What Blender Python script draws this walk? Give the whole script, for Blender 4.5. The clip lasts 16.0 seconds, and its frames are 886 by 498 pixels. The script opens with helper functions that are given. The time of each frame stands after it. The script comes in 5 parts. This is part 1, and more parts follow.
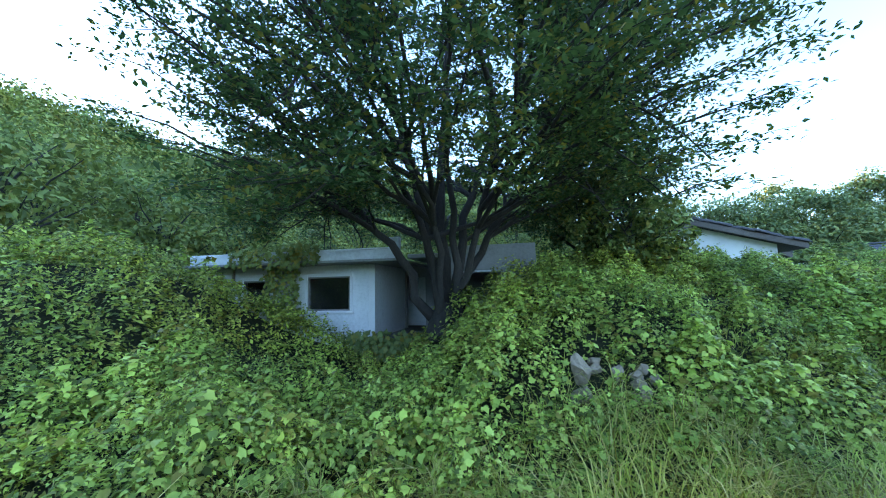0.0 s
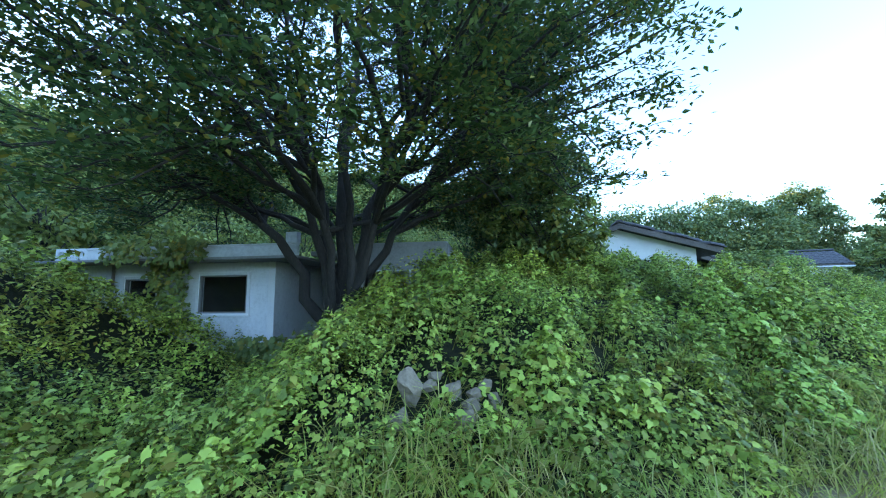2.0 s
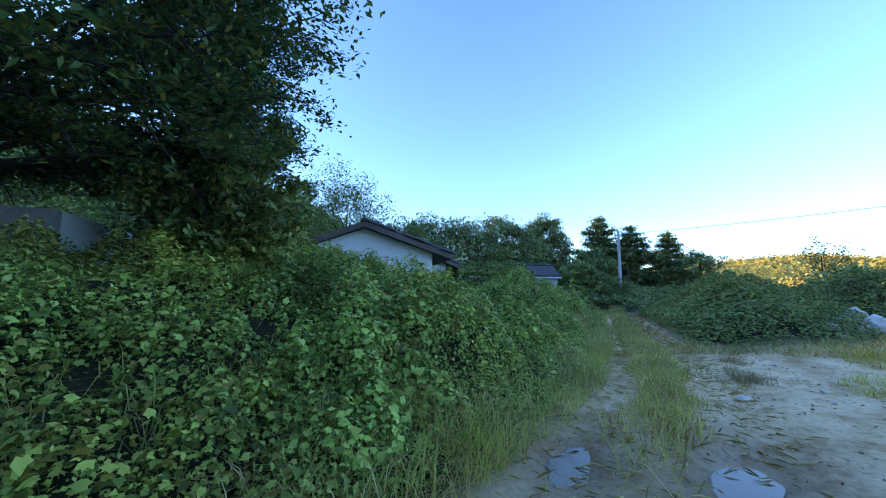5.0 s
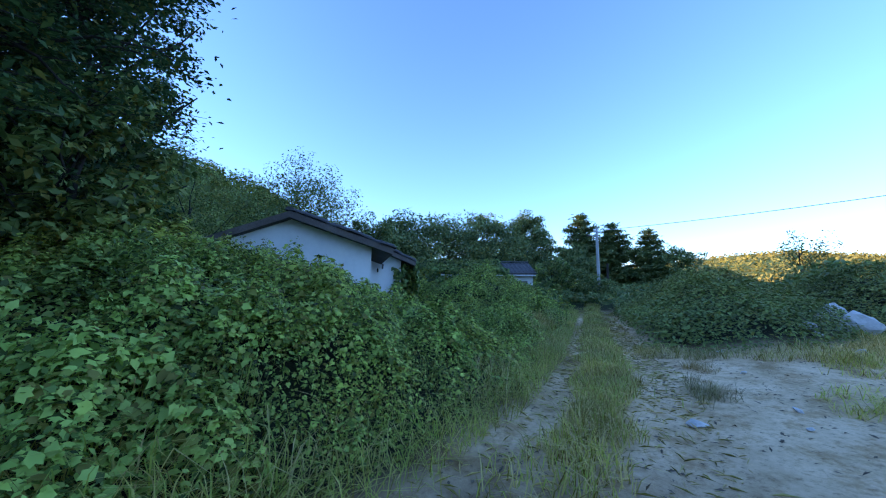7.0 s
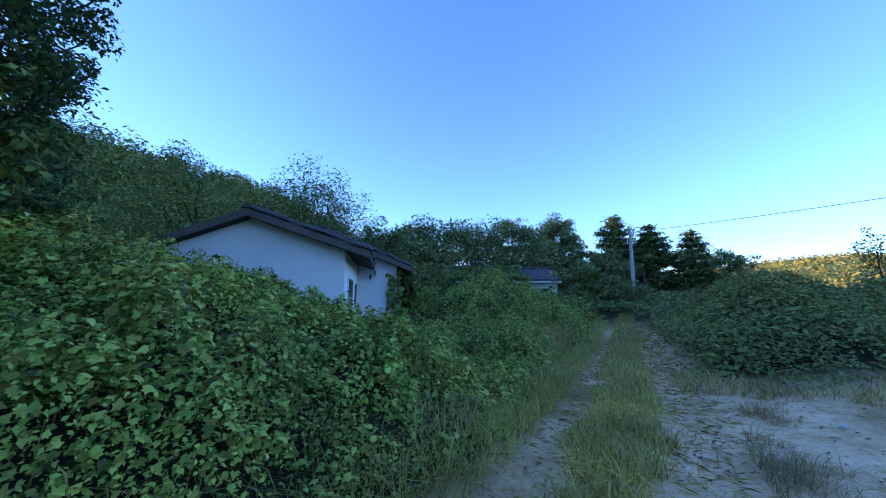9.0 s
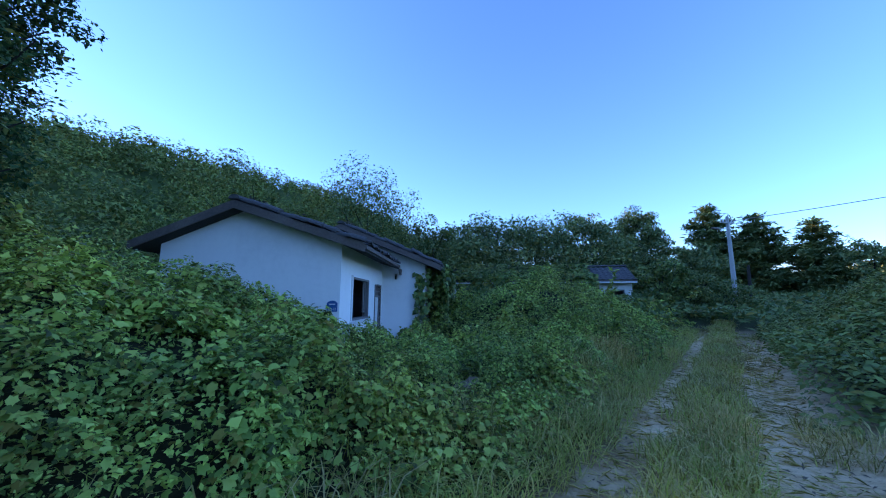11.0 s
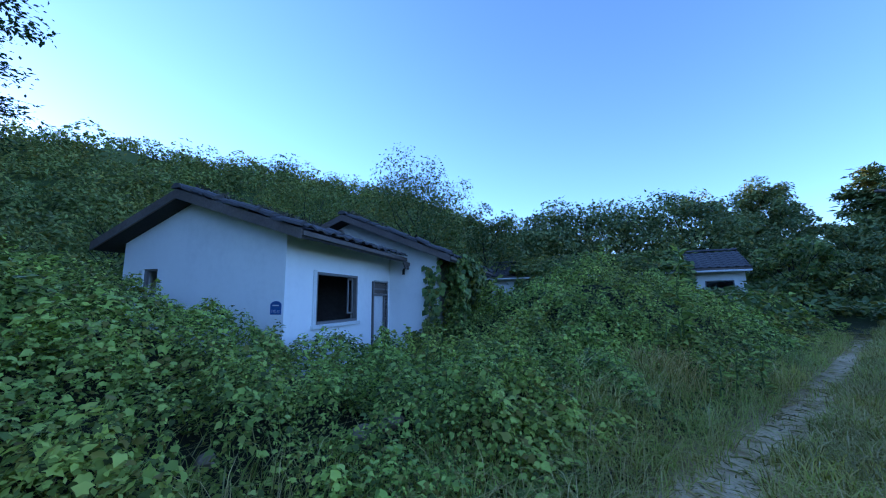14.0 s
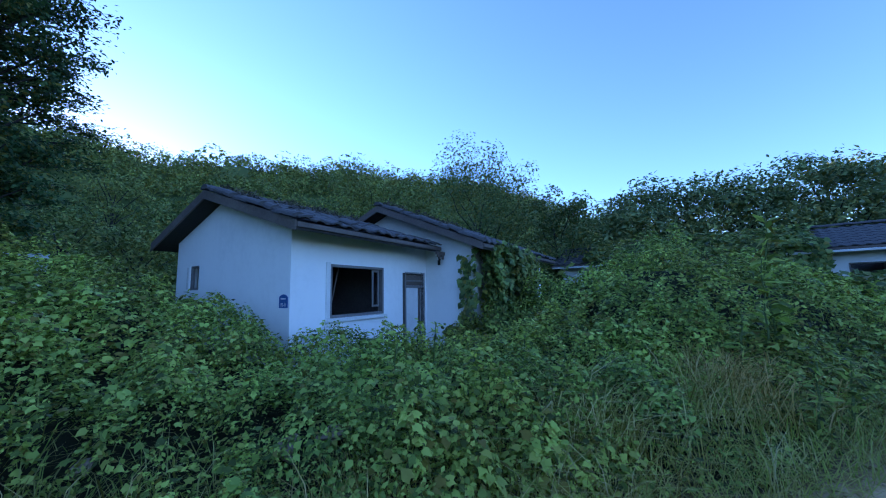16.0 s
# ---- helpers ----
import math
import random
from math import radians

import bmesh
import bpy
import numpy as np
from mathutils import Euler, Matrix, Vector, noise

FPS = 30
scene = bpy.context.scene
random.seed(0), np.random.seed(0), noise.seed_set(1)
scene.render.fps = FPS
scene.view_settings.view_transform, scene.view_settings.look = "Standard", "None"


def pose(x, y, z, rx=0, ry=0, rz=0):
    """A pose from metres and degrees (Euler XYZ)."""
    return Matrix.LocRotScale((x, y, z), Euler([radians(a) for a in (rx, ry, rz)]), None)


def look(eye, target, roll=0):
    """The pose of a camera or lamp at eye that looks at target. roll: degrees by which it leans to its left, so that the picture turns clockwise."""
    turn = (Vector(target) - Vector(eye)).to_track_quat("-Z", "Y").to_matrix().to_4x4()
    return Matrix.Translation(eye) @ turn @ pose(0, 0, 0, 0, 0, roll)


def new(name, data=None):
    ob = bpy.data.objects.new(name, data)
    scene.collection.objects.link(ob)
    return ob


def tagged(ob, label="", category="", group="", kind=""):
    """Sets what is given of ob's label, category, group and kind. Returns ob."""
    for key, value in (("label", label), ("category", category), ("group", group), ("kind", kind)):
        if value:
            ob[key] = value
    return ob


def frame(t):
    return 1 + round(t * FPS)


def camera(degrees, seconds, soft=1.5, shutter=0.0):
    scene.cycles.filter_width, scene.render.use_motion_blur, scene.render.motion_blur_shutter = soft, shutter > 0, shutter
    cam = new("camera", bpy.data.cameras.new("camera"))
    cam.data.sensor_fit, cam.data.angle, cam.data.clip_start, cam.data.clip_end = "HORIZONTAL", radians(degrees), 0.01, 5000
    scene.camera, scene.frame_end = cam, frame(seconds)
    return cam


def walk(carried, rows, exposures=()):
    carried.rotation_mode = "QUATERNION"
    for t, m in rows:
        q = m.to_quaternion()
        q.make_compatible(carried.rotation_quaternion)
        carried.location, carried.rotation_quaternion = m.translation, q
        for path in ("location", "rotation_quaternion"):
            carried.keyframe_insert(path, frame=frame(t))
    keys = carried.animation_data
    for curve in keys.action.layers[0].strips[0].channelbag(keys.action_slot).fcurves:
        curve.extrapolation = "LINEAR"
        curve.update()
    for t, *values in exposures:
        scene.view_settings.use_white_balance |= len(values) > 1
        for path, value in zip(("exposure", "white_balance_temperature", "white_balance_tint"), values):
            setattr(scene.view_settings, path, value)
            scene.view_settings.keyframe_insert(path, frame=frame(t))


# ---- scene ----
cam = camera(102.0, 16.0, 1.1)
# seconds, eye, target, roll
PATH = [
    (0, (1.657, 0.149, 1.46), (1.669, 2.137, 1.683), -1.2),
    (0.5, (2.016, 0.32, 1.459), (2.088, 2.307, 1.682), -1.1),
    (1, (2.367, 0.473, 1.451), (2.493, 2.456, 1.672), -1.0),
    (1.5, (2.695, 0.597, 1.431), (2.848, 2.578, 1.656), -0.9),
    (2, (3.019, 0.729, 1.43), (3.21, 2.706, 1.66), -0.7),
    (2.5, (3.409, 0.815, 1.432), (3.686, 2.783, 1.661), -0.8),
    (3, (3.788, 0.954, 1.4), (4.218, 2.894, 1.63), -0.6),
    (3.5, (4.22, 1.083, 1.385), (4.873, 2.958, 1.624), -0.3),
    (4, (4.682, 1.139, 1.39), (5.586, 2.907, 1.632), 0.3),
    (4.5, (5.166, 1.164, 1.394), (6.203, 2.856, 1.64), 0.5),
    (5, (5.645, 1.175, 1.408), (6.749, 2.830, 1.644), 0.8),
    (7.5, (7.814, 1.621, 1.397), (8.965, 3.238, 1.634), 0.2),
    (8, (8.205, 1.84, 1.435), (9.343, 3.466, 1.684), 0.2),
    (8.5, (8.75, 2.003, 1.451), (9.84, 3.659, 1.719), 0.2),
    (9, (9.258, 2.206, 1.452), (10.261, 3.915, 1.727), 0.1),
    (11.5, (11.488, 3.416, 1.459), (12.024, 5.321, 1.749), 0.1),
    (12, (11.879, 3.654, 1.467), (12.301, 5.587, 1.758), -0.2),
    (12.5, (12.37, 3.888, 1.487), (12.727, 5.835, 1.775), -0.3),
    (13, (12.818, 4.075, 1.499), (13.145, 6.028, 1.785), -0.3),
    (13.5, (13.189, 4.3, 1.482), (13.444, 6.265, 1.752), -0.2),
    (14, (13.569, 4.565, 1.457), (13.73, 6.539, 1.734), -0.6),
    (14.5, (13.891, 4.735, 1.494), (13.964, 6.718, 1.748), -0.6),
    (15, (14.193, 4.935, 1.471), (14.15, 6.92, 1.717), -0.8),
    (15.5, (14.479, 5.129, 1.435), (14.301, 7.105, 1.684), -1.2),
    (16, (14.817, 5.305, 1.438), (14.497, 7.265, 1.677), -1.2),
]
EXPOSURE = [(0.0, 3.45, 7700, 16), (3.0, 3.4, 7700, 16), (3.6, 3.15, 7500, 17), (4.3, 2.5, 6950, 19), (5.0, 2.2, 6400, 21), (7.5, 1.9, 5900, 25), (9.0, 1.72, 5600, 27), (16.0, 1.8, 5650, 27)]
walk(cam, [(t, look(eye, target, roll)) for t, eye, target, roll in PATH], EXPOSURE)

# ---------------------------------------------------------------- light
SUN_AZ, SUN_EL = -56.0, 11.0          # degrees clockwise from +y, and above the horizon
world = bpy.data.worlds.new("sky")
scene.world = world
world.use_nodes = True
wn = world.node_tree
bg = wn.nodes["Background"]
sky = wn.nodes.new("ShaderNodeTexSky")
sky.sky_type = 'NISHITA'
sky.sun_disc = False
sky.sun_elevation = radians(SUN_EL)
sky.sun_rotation = radians(SUN_AZ)
sky.altitude = 200.0
sky.air_density = 1.0
sky.dust_density = 0.15
sky.ozone_density = 4.2
wn.links.new(sky.outputs[0], bg.inputs[0])
bg.inputs[1].default_value = 0.15
sun = new("sun", bpy.data.lights.new("sun", 'SUN'))
sun.data.energy, sun.data.angle, sun.data.color = 4.5, radians(0.5), (1.0, 0.80, 0.52)
a, e = radians(SUN_AZ), radians(SUN_EL)
sun.matrix_world = look((math.sin(a) * math.cos(e) * 50, math.cos(a) * math.cos(e) * 50, math.sin(e) * 50), (0, 0, 0))

# ---------------------------------------------------------------- materials


def material(name, rough=0.8, metallic=0.0):
    m = bpy.data.materials.new(name)
    m.use_nodes = True
    b = m.node_tree.nodes["Principled BSDF"]
    b.inputs["Roughness"].default_value = rough
    b.inputs["Metallic"].default_value = metallic
    return m, m.node_tree.nodes, m.node_tree.links, b


def ramp(nodes, stops):
    r = nodes.new("ShaderNodeValToRGB")
    while len(r.color_ramp.elements) < len(stops):
        r.color_ramp.elements.new(0.5)
    for el, (p, c) in zip(r.color_ramp.elements, stops):
        el.position, el.color = p, (*c, 1)
    return r


def noise_tex(nodes, links, scale, detail=6.0, rough=0.6, stretch=None):
    tc = nodes.new("ShaderNodeTexCoord")
    n = nodes.new("ShaderNodeTexNoise")
    n.inputs["Scale"].default_value, n.inputs["Detail"].default_value, n.inputs["Roughness"].default_value = scale, detail, rough
    if stretch:
        mp = nodes.new("ShaderNodeMapping")
        mp.inputs["Scale"].default_value = stretch
        links.new(tc.outputs["Object"], mp.inputs[0])
        links.new(mp.outputs[0], n.inputs["Vector"])
    else:
        links.new(tc.outputs["Object"], n.inputs["Vector"])
    return n


def mixed(nodes, links, a, b, fac, mode='MIX'):
    m = nodes.new("ShaderNodeMix")
    m.data_type, m.blend_type = 'RGBA', mode
    for sock, v in ((m.inputs[0], fac), (m.inputs[6], a), (m.inputs[7], b)):
        if isinstance(v, (int, float)):
            sock.default_value = v
        elif isinstance(v, tuple):
            sock.default_value = (*v, 1)
        else:
            links.new(v, sock)
    return m.outputs[2]


def bumped(nodes, links, b, height, strength=0.4, dist=0.01):
    bp = nodes.new("ShaderNodeBump")
    bp.inputs["Strength"].default_value, bp.inputs["Distance"].default_value = strength, dist
    links.new(height, bp.inputs["Height"])
    links.new(bp.outputs[0], b.inputs["Normal"])


def surface(name, dark, mid, light, scale=8.0, rough=0.85, bump=0.4, dist=0.01, blotch=0.8, metallic=0.0, stretch=None):
    """A two-scale surface: fine grain over broad stains."""
    m, n, l, b = material(name, rough, metallic)
    fine, broad = noise_tex(n, l, scale * 6, 8, 0.65, stretch), noise_tex(n, l, scale * 0.35, 5, 0.6, stretch)
    r = ramp(n, [(0.25, dark), (0.5, mid), (0.75, light)])
    mx = n.new("ShaderNodeMix")
    mx.data_type = 'FLOAT'
    mx.inputs[0].default_value = blotch * 0.6
    l.new(fine.outputs[0], mx.inputs[2])
    l.new(broad.outputs[0], mx.inputs[3])
    l.new(mx.outputs[0], r.inputs[0])
    l.new(r.outputs[0], b.inputs["Base Color"])
    bumped(n, l, b, fine.outputs[0], bump, dist)
    return m


def leaf_material(name, cols, yellow=0.03, gloss=0.45, through_light=0.35, patch=0.9):
    """Leaves: each one its own tone, broad patches of tone, some light through."""
    m, n, l, b = material(name, gloss)
    geo = n.new("ShaderNodeNewGeometry")
    k = len(cols)
    stops = [(i * (1 - yellow) / k, c) for i, c in enumerate(cols)] + [(1 - yellow, (0.24, 0.20, 0.04))]
    r = ramp(n, stops)
    l.new(geo.outputs["Random Per Island"], r.inputs[0])
    big = noise_tex(n, l, patch, 4, 0.6)
    tone = ramp(n, [(0.3, (0.58, 0.60, 0.60)), (0.5, (1.0, 1.0, 1.0)), (0.72, (1.22, 1.2, 1.0))])
    l.new(big.outputs[0], tone.inputs[0])
    col = mixed(n, l, r.outputs[0], tone.outputs[0], 1.0, 'MULTIPLY')
    drift = noise_tex(n, l, patch * 0.45, 3, 0.5)
    hue = ramp(n, [(0.35, (0.90, 1.0, 1.05)), (0.5, (1.0, 1.0, 1.0)), (0.66, (1.14, 1.0, 0.9))])
    l.new(drift.outputs[0], hue.inputs[0])
    col = mixed(n, l, col, hue.outputs[0], 1.0, 'MULTIPLY')
    l.new(col, b.inputs["Base Color"])
    b.inputs["Specular IOR Level"].default_value = 0.2
    t = n.new("ShaderNodeBsdfTranslucent")
    l.new(mixed(n, l, col, (0.9, 1.0, 0.35), 0.35, 'MULTIPLY'), t.inputs[0])
    ms = n.new("ShaderNodeMixShader")
    ms.inputs[0].default_value = through_light
    l.new(b.outputs[0], ms.inputs[1])
    l.new(t.outputs[0], ms.inputs[2])
    l.new(ms.outputs[0], n["Material Output"].inputs[0])
    return m


M_VINE = leaf_material("vine_leaf", [(0.05, 0.062, 0.016), (0.185, 0.26, 0.055), (0.36, 0.47, 0.095), (0.56, 0.67, 0.15)], 0.05, 0.42, 0.34)
# brighter copy of the vine leaf that paints highlights onto the cover
M_VINE_LIT = leaf_material("lit_vine_leaf", [(0.37, 0.50, 0.10), (0.49, 0.62, 0.13), (0.60, 0.70, 0.15)], 0.12, 0.36, 0.34)
# vine leaf again in darker tones, with the shade on walls and bushes painted in
M_VINE_SHADED = leaf_material("shaded_vine_leaf", [(0.06, 0.09, 0.035), (0.12, 0.18, 0.06), (0.20, 0.28, 0.085), (0.30, 0.38, 0.12)], 0.02, 0.36, 0.28)
M_TREE = leaf_material("tree_leaf", [(0.036, 0.075, 0.034), (0.052, 0.108, 0.044), (0.074, 0.145, 0.055), (0.10, 0.185, 0.068)], 0.01, 0.5, 0.32, 0.35)
M_HILL = leaf_material("hillside_leaf", [(0.12, 0.15, 0.05), (0.17, 0.22, 0.065), (0.22, 0.28, 0.08), (0.28, 0.34, 0.095)], 0.01, 0.6, 0.2, 0.3)
M_PINE = leaf_material("pine_needle", [(0.12, 0.17, 0.075), (0.18, 0.25, 0.10), (0.27, 0.34, 0.13)], 0.0, 0.6, 0.15, 0.2)
M_SHRUB = leaf_material("shrub_leaf", [(0.11, 0.16, 0.06), (0.14, 0.20, 0.07), (0.18, 0.24, 0.085)], 0.02, 0.55, 0.25, 0.3)
M_GRASS = leaf_material("grass_blade", [(0.36, 0.45, 0.09), (0.50, 0.56, 0.13), (0.64, 0.60, 0.18), (0.74, 0.62, 0.27)], 0.12, 0.5, 0.52, 0.7)
M_STRAW = leaf_material("dry_grass", [(0.60, 0.47, 0.19), (0.74, 0.58, 0.28), (0.52, 0.46, 0.15)], 0.15, 0.6, 0.3, 0.6)
M_BROWN = leaf_material("withered_weed", [(0.20, 0.14, 0.07), (0.32, 0.24, 0.12), (0.46, 0.36, 0.18)], 0.1, 0.7, 0.2, 0.8)
M_WALL = surface("painted_plaster", (0.70, 0.715, 0.73), (0.85, 0.86, 0.87), (0.90, 0.91, 0.915), 1.3, 0.85, 0.15, 0.006, 1.2)
M_WALLOLD = surface("weathered_plaster", (0.40, 0.41, 0.42), (0.66, 0.68, 0.70), (0.78, 0.80, 0.81), 1.6, 0.9, 0.4, 0.01, 0.9)
M_CONC = surface("bare_concrete", (0.16, 0.155, 0.15), (0.27, 0.265, 0.26), (0.36, 0.35, 0.34), 3.0, 0.9, 0.5, 0.01)
M_TRIM = surface("trim_paint", (0.52, 0.53, 0.54), (0.68, 0.69, 0.70), (0.76, 0.77, 0.78), 5.0, 0.6, 0.2, 0.003)
M_FRAME = surface("grey_wood_frame", (0.10, 0.095, 0.10), (0.18, 0.17, 0.17), (0.26, 0.245, 0.24), 9.0, 0.7, 0.4, 0.004, 0.5, 0.0, (1, 1, 0.15))
M_BARGE = surface("weathered_fascia_board", (0.065, 0.05, 0.045), (0.125, 0.10, 0.09), (0.21, 0.175, 0.155), 4.0, 0.75, 0.4, 0.006)
M_TILE = surface("old_roof_tile", (0.045, 0.042, 0.045), (0.085, 0.08, 0.082), (0.15, 0.14, 0.135), 4.0, 0.8, 0.6, 0.01)
# near-black, which puts the shade under the eaves into the colour
M_SOFFIT = surface("shaded_soffit", (0.012, 0.011, 0.010), (0.024, 0.021, 0.019), (0.04, 0.035, 0.031), 5.0, 0.9)
M_BARK = surface("bark", (0.012, 0.010, 0.008), (0.027, 0.021, 0.017), (0.055, 0.045, 0.036), 5.0, 0.9, 0.8, 0.02, 0.6, 0.0, (1, 1, 0.3))
M_STONE = surface("grey_stone", (0.14, 0.10, 0.065), (0.29, 0.215, 0.145), (0.41, 0.32, 0.225), 5.0, 0.85, 0.6, 0.015)
M_POLE = surface("concrete_pole", (0.30, 0.30, 0.30), (0.42, 0.42, 0.41), (0.5, 0.5, 0.49), 4.0, 0.85)
# unlit rooms: their shade is put into the wall and floor colour
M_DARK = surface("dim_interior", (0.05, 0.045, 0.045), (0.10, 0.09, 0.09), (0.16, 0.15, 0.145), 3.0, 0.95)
M_WIRE = material("cable", 0.5)[0]
M_WIRE.node_tree.nodes["Principled BSDF"].inputs["Base Color"].default_value = (0.35, 0.36, 0.38, 1)
M_BLUE = surface("blue_enamel", (0.02, 0.07, 0.22), (0.03, 0.10, 0.30), (0.05, 0.14, 0.38), 6.0, 0.4, 0.1, 0.002)
M_WHITE = surface("white_enamel", (0.6, 0.62, 0.64), (0.72, 0.74, 0.75), (0.8, 0.8, 0.8), 6.0, 0.5, 0.1, 0.002)
M_GLASS, gn, gl, gb = material("window_glass", 0.06)
gb.inputs["Transmission Weight"].default_value = 1.0
gb.inputs["IOR"].default_value = 1.45
gb.inputs["Base Color"].default_value = (0.80, 0.86, 0.88, 1)
M_WATER, wtn, wtl, wtb = material("puddle_water", 0.03)
wtb.inputs["Base Color"].default_value = (0.16, 0.125, 0.085, 1)
wtb.inputs["IOR"].default_value = 1.5
bumped(wtn, wtl, wtb, noise_tex(wtn, wtl, 9.0, 2).outputs[0], 0.05, 0.004)

# soil: sandy track, leaf litter under the vines with their shade in its colour, green far slopes, told apart by a
# painted zone
M_SOIL, sn, sl, sb = material("soil", 0.95)
sb.inputs["Specular IOR Level"].default_value = 0.12
zone = sn.new("ShaderNodeAttribute")
zone.attribute_name = "zone"
f1, f2, f3 = noise_tex(sn, sl, 14.0, 8, 0.75), noise_tex(sn, sl, 1.1, 8, 0.7), noise_tex(sn, sl, 90.0, 4, 0.7)
sand = ramp(sn, [(0.32, (0.40, 0.27, 0.13)), (0.46, (0.66, 0.48, 0.28)), (0.6, (0.80, 0.60, 0.37)), (0.75, (0.85, 0.67, 0.44))])
sl.new(f2.outputs[0], sand.inputs[0])
grit = ramp(sn, [(0.36, (0.55, 0.51, 0.47)), (0.46, (0.95, 0.94, 0.93)), (0.6, (1.05, 1.05, 1.05)), (0.72, (1.25, 1.22, 1.18))])
sl.new(f1.outputs[0], grit.inputs[0])
trash = ramp(sn, [(0.50, (1.0, 1.0, 1.0)), (0.57, (0.78, 0.72, 0.64)), (0.70, (0.58, 0.50, 0.40))])
sl.new(noise_tex(sn, sl, 1.9, 10, 0.8).outputs[0], trash.inputs[0])
sand1 = mixed(sn, sl, sand.outputs[0], trash.outputs[0], 1.0, 'MULTIPLY')
sand2 = mixed(sn, sl, sand1, grit.outputs[0], 0.8, 'MULTIPLY')
# near-black, so the gaps between vine leaves carry painted shade
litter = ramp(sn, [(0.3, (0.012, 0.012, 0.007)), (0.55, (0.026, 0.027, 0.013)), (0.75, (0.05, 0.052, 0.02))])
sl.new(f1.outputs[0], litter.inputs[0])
sep = sn.new("ShaderNodeSeparateColor")
sl.new(zone.outputs["Color"], sep.inputs[0])
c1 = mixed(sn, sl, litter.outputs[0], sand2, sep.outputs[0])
woods = ramp(sn, [(0.3, (0.045, 0.075, 0.025)), (0.5, (0.09, 0.13, 0.04)), (0.7, (0.17, 0.18, 0.06))])
fw = noise_tex(sn, sl, 0.12, 8, 0.7)
sl.new(fw.outputs[0], woods.inputs[0])
c2 = mixed(sn, sl, c1, woods.outputs[0], sep.outputs[1])
wet = mixed(sn, sl, c2, (0.45, 0.42, 0.40), sep.outputs[2], 'MULTIPLY')
sl.new(wet, sb.inputs["Base Color"])
rr = sn.new("ShaderNodeMapRange")
rr.inputs[3].default_value, rr.inputs[4].default_value = 0.95, 0.35
sl.new(sep.outputs[2], rr.inputs[0])
sl.new(rr.outputs[0], sb.inputs["Roughness"])
bumped(sn, sl, sb, mixed(sn, sl, f1.outputs[0], f3.outputs[0], 0.4), 0.6, 0.02)

# ---------------------------------------------------------------- building helpers


def mesh_np(name, verts, faces, mat, smooth=False):
    """A mesh from an (n, 3) array and an (m, k) array of corner numbers."""
    me = bpy.data.meshes.new(name)
    m, k = faces.shape
    me.vertices.add(len(verts))
    me.vertices.foreach_set("co", np.ascontiguousarray(verts, dtype=np.float32).ravel())
    me.loops.add(m * k)
    me.loops.foreach_set("vertex_index", np.ascontiguousarray(faces, dtype=np.int32).ravel())
    me.polygons.add(m)
    me.polygons.foreach_set("loop_start", np.arange(0, m * k, k, dtype=np.int32))
    if smooth:
        me.polygons.foreach_set("use_smooth", np.ones(m, dtype=bool))
    me.update(calc_edges=True)
    me.materials.append(mat)
    return me


def part(name, bm, mat, parent=None, label=""):
    me = bpy.data.meshes.new(name)
    bmesh.ops.recalc_face_normals(bm, faces=bm.faces[:])
    bm.to_mesh(me)
    bm.free()
    me.materials.append(mat)
    ob = new(name, me)
    if parent:
        ob.parent = parent
    if label:
        ob["label"] = label
    return ob


def npart(name, verts, faces, mat, parent=None, smooth=False):
    ob = new(name, mesh_np(name, verts, faces, mat, smooth))
    if parent:
        ob.parent = parent
    return ob


def thing(name, m, label, category, group="", kind=""):
    ob = new(name)
    ob.empty_display_size = 0.2
    ob.matrix_world = m
    return tagged(ob, label, category, group, kind)


def box(bm, x0, x1, y0, y1, z0, z1, bevel=0.0, m=None):
    r = bmesh.ops.create_cube(bm, size=1.0)
    vs = r["verts"]
    bmesh.ops.scale(bm, vec=(x1 - x0, y1 - y0, z1 - z0), verts=vs)
    bmesh.ops.translate(bm, vec=((x0 + x1) / 2, (y0 + y1) / 2, (z0 + z1) / 2), verts=vs)
    if bevel:
        es = list({ed for v in vs for ed in v.link_edges})
        out = bmesh.ops.bevel(bm, geom=es, offset=bevel, segments=1, affect='EDGES')
        vs = out["verts"]
    if m is not None:
        bmesh.ops.transform(bm, matrix=m, verts=list(set(vs)))
    return vs


def boxes(*specs, bevel=0.0):
    bm = bmesh.new()
    for s in specs:
        box(bm, *s, bevel=bevel)
    return bm


def prism(bm, outline, axis_from, axis_to, to3):
    """A slab between two parallel outlines; to3 turns (a, b, depth) into a place."""
    lo = [bm.verts.new(to3(a, b, axis_from)) for a, b in outline]
    hi = [bm.verts.new(to3(a, b, axis_to)) for a, b in outline]
    bm.faces.new(lo)
    bm.faces.new(hi[::-1])
    for i in range(len(lo)):
        j = (i + 1) % len(lo)
        bm.faces.new((lo[j], lo[i], hi[i], hi[j]))


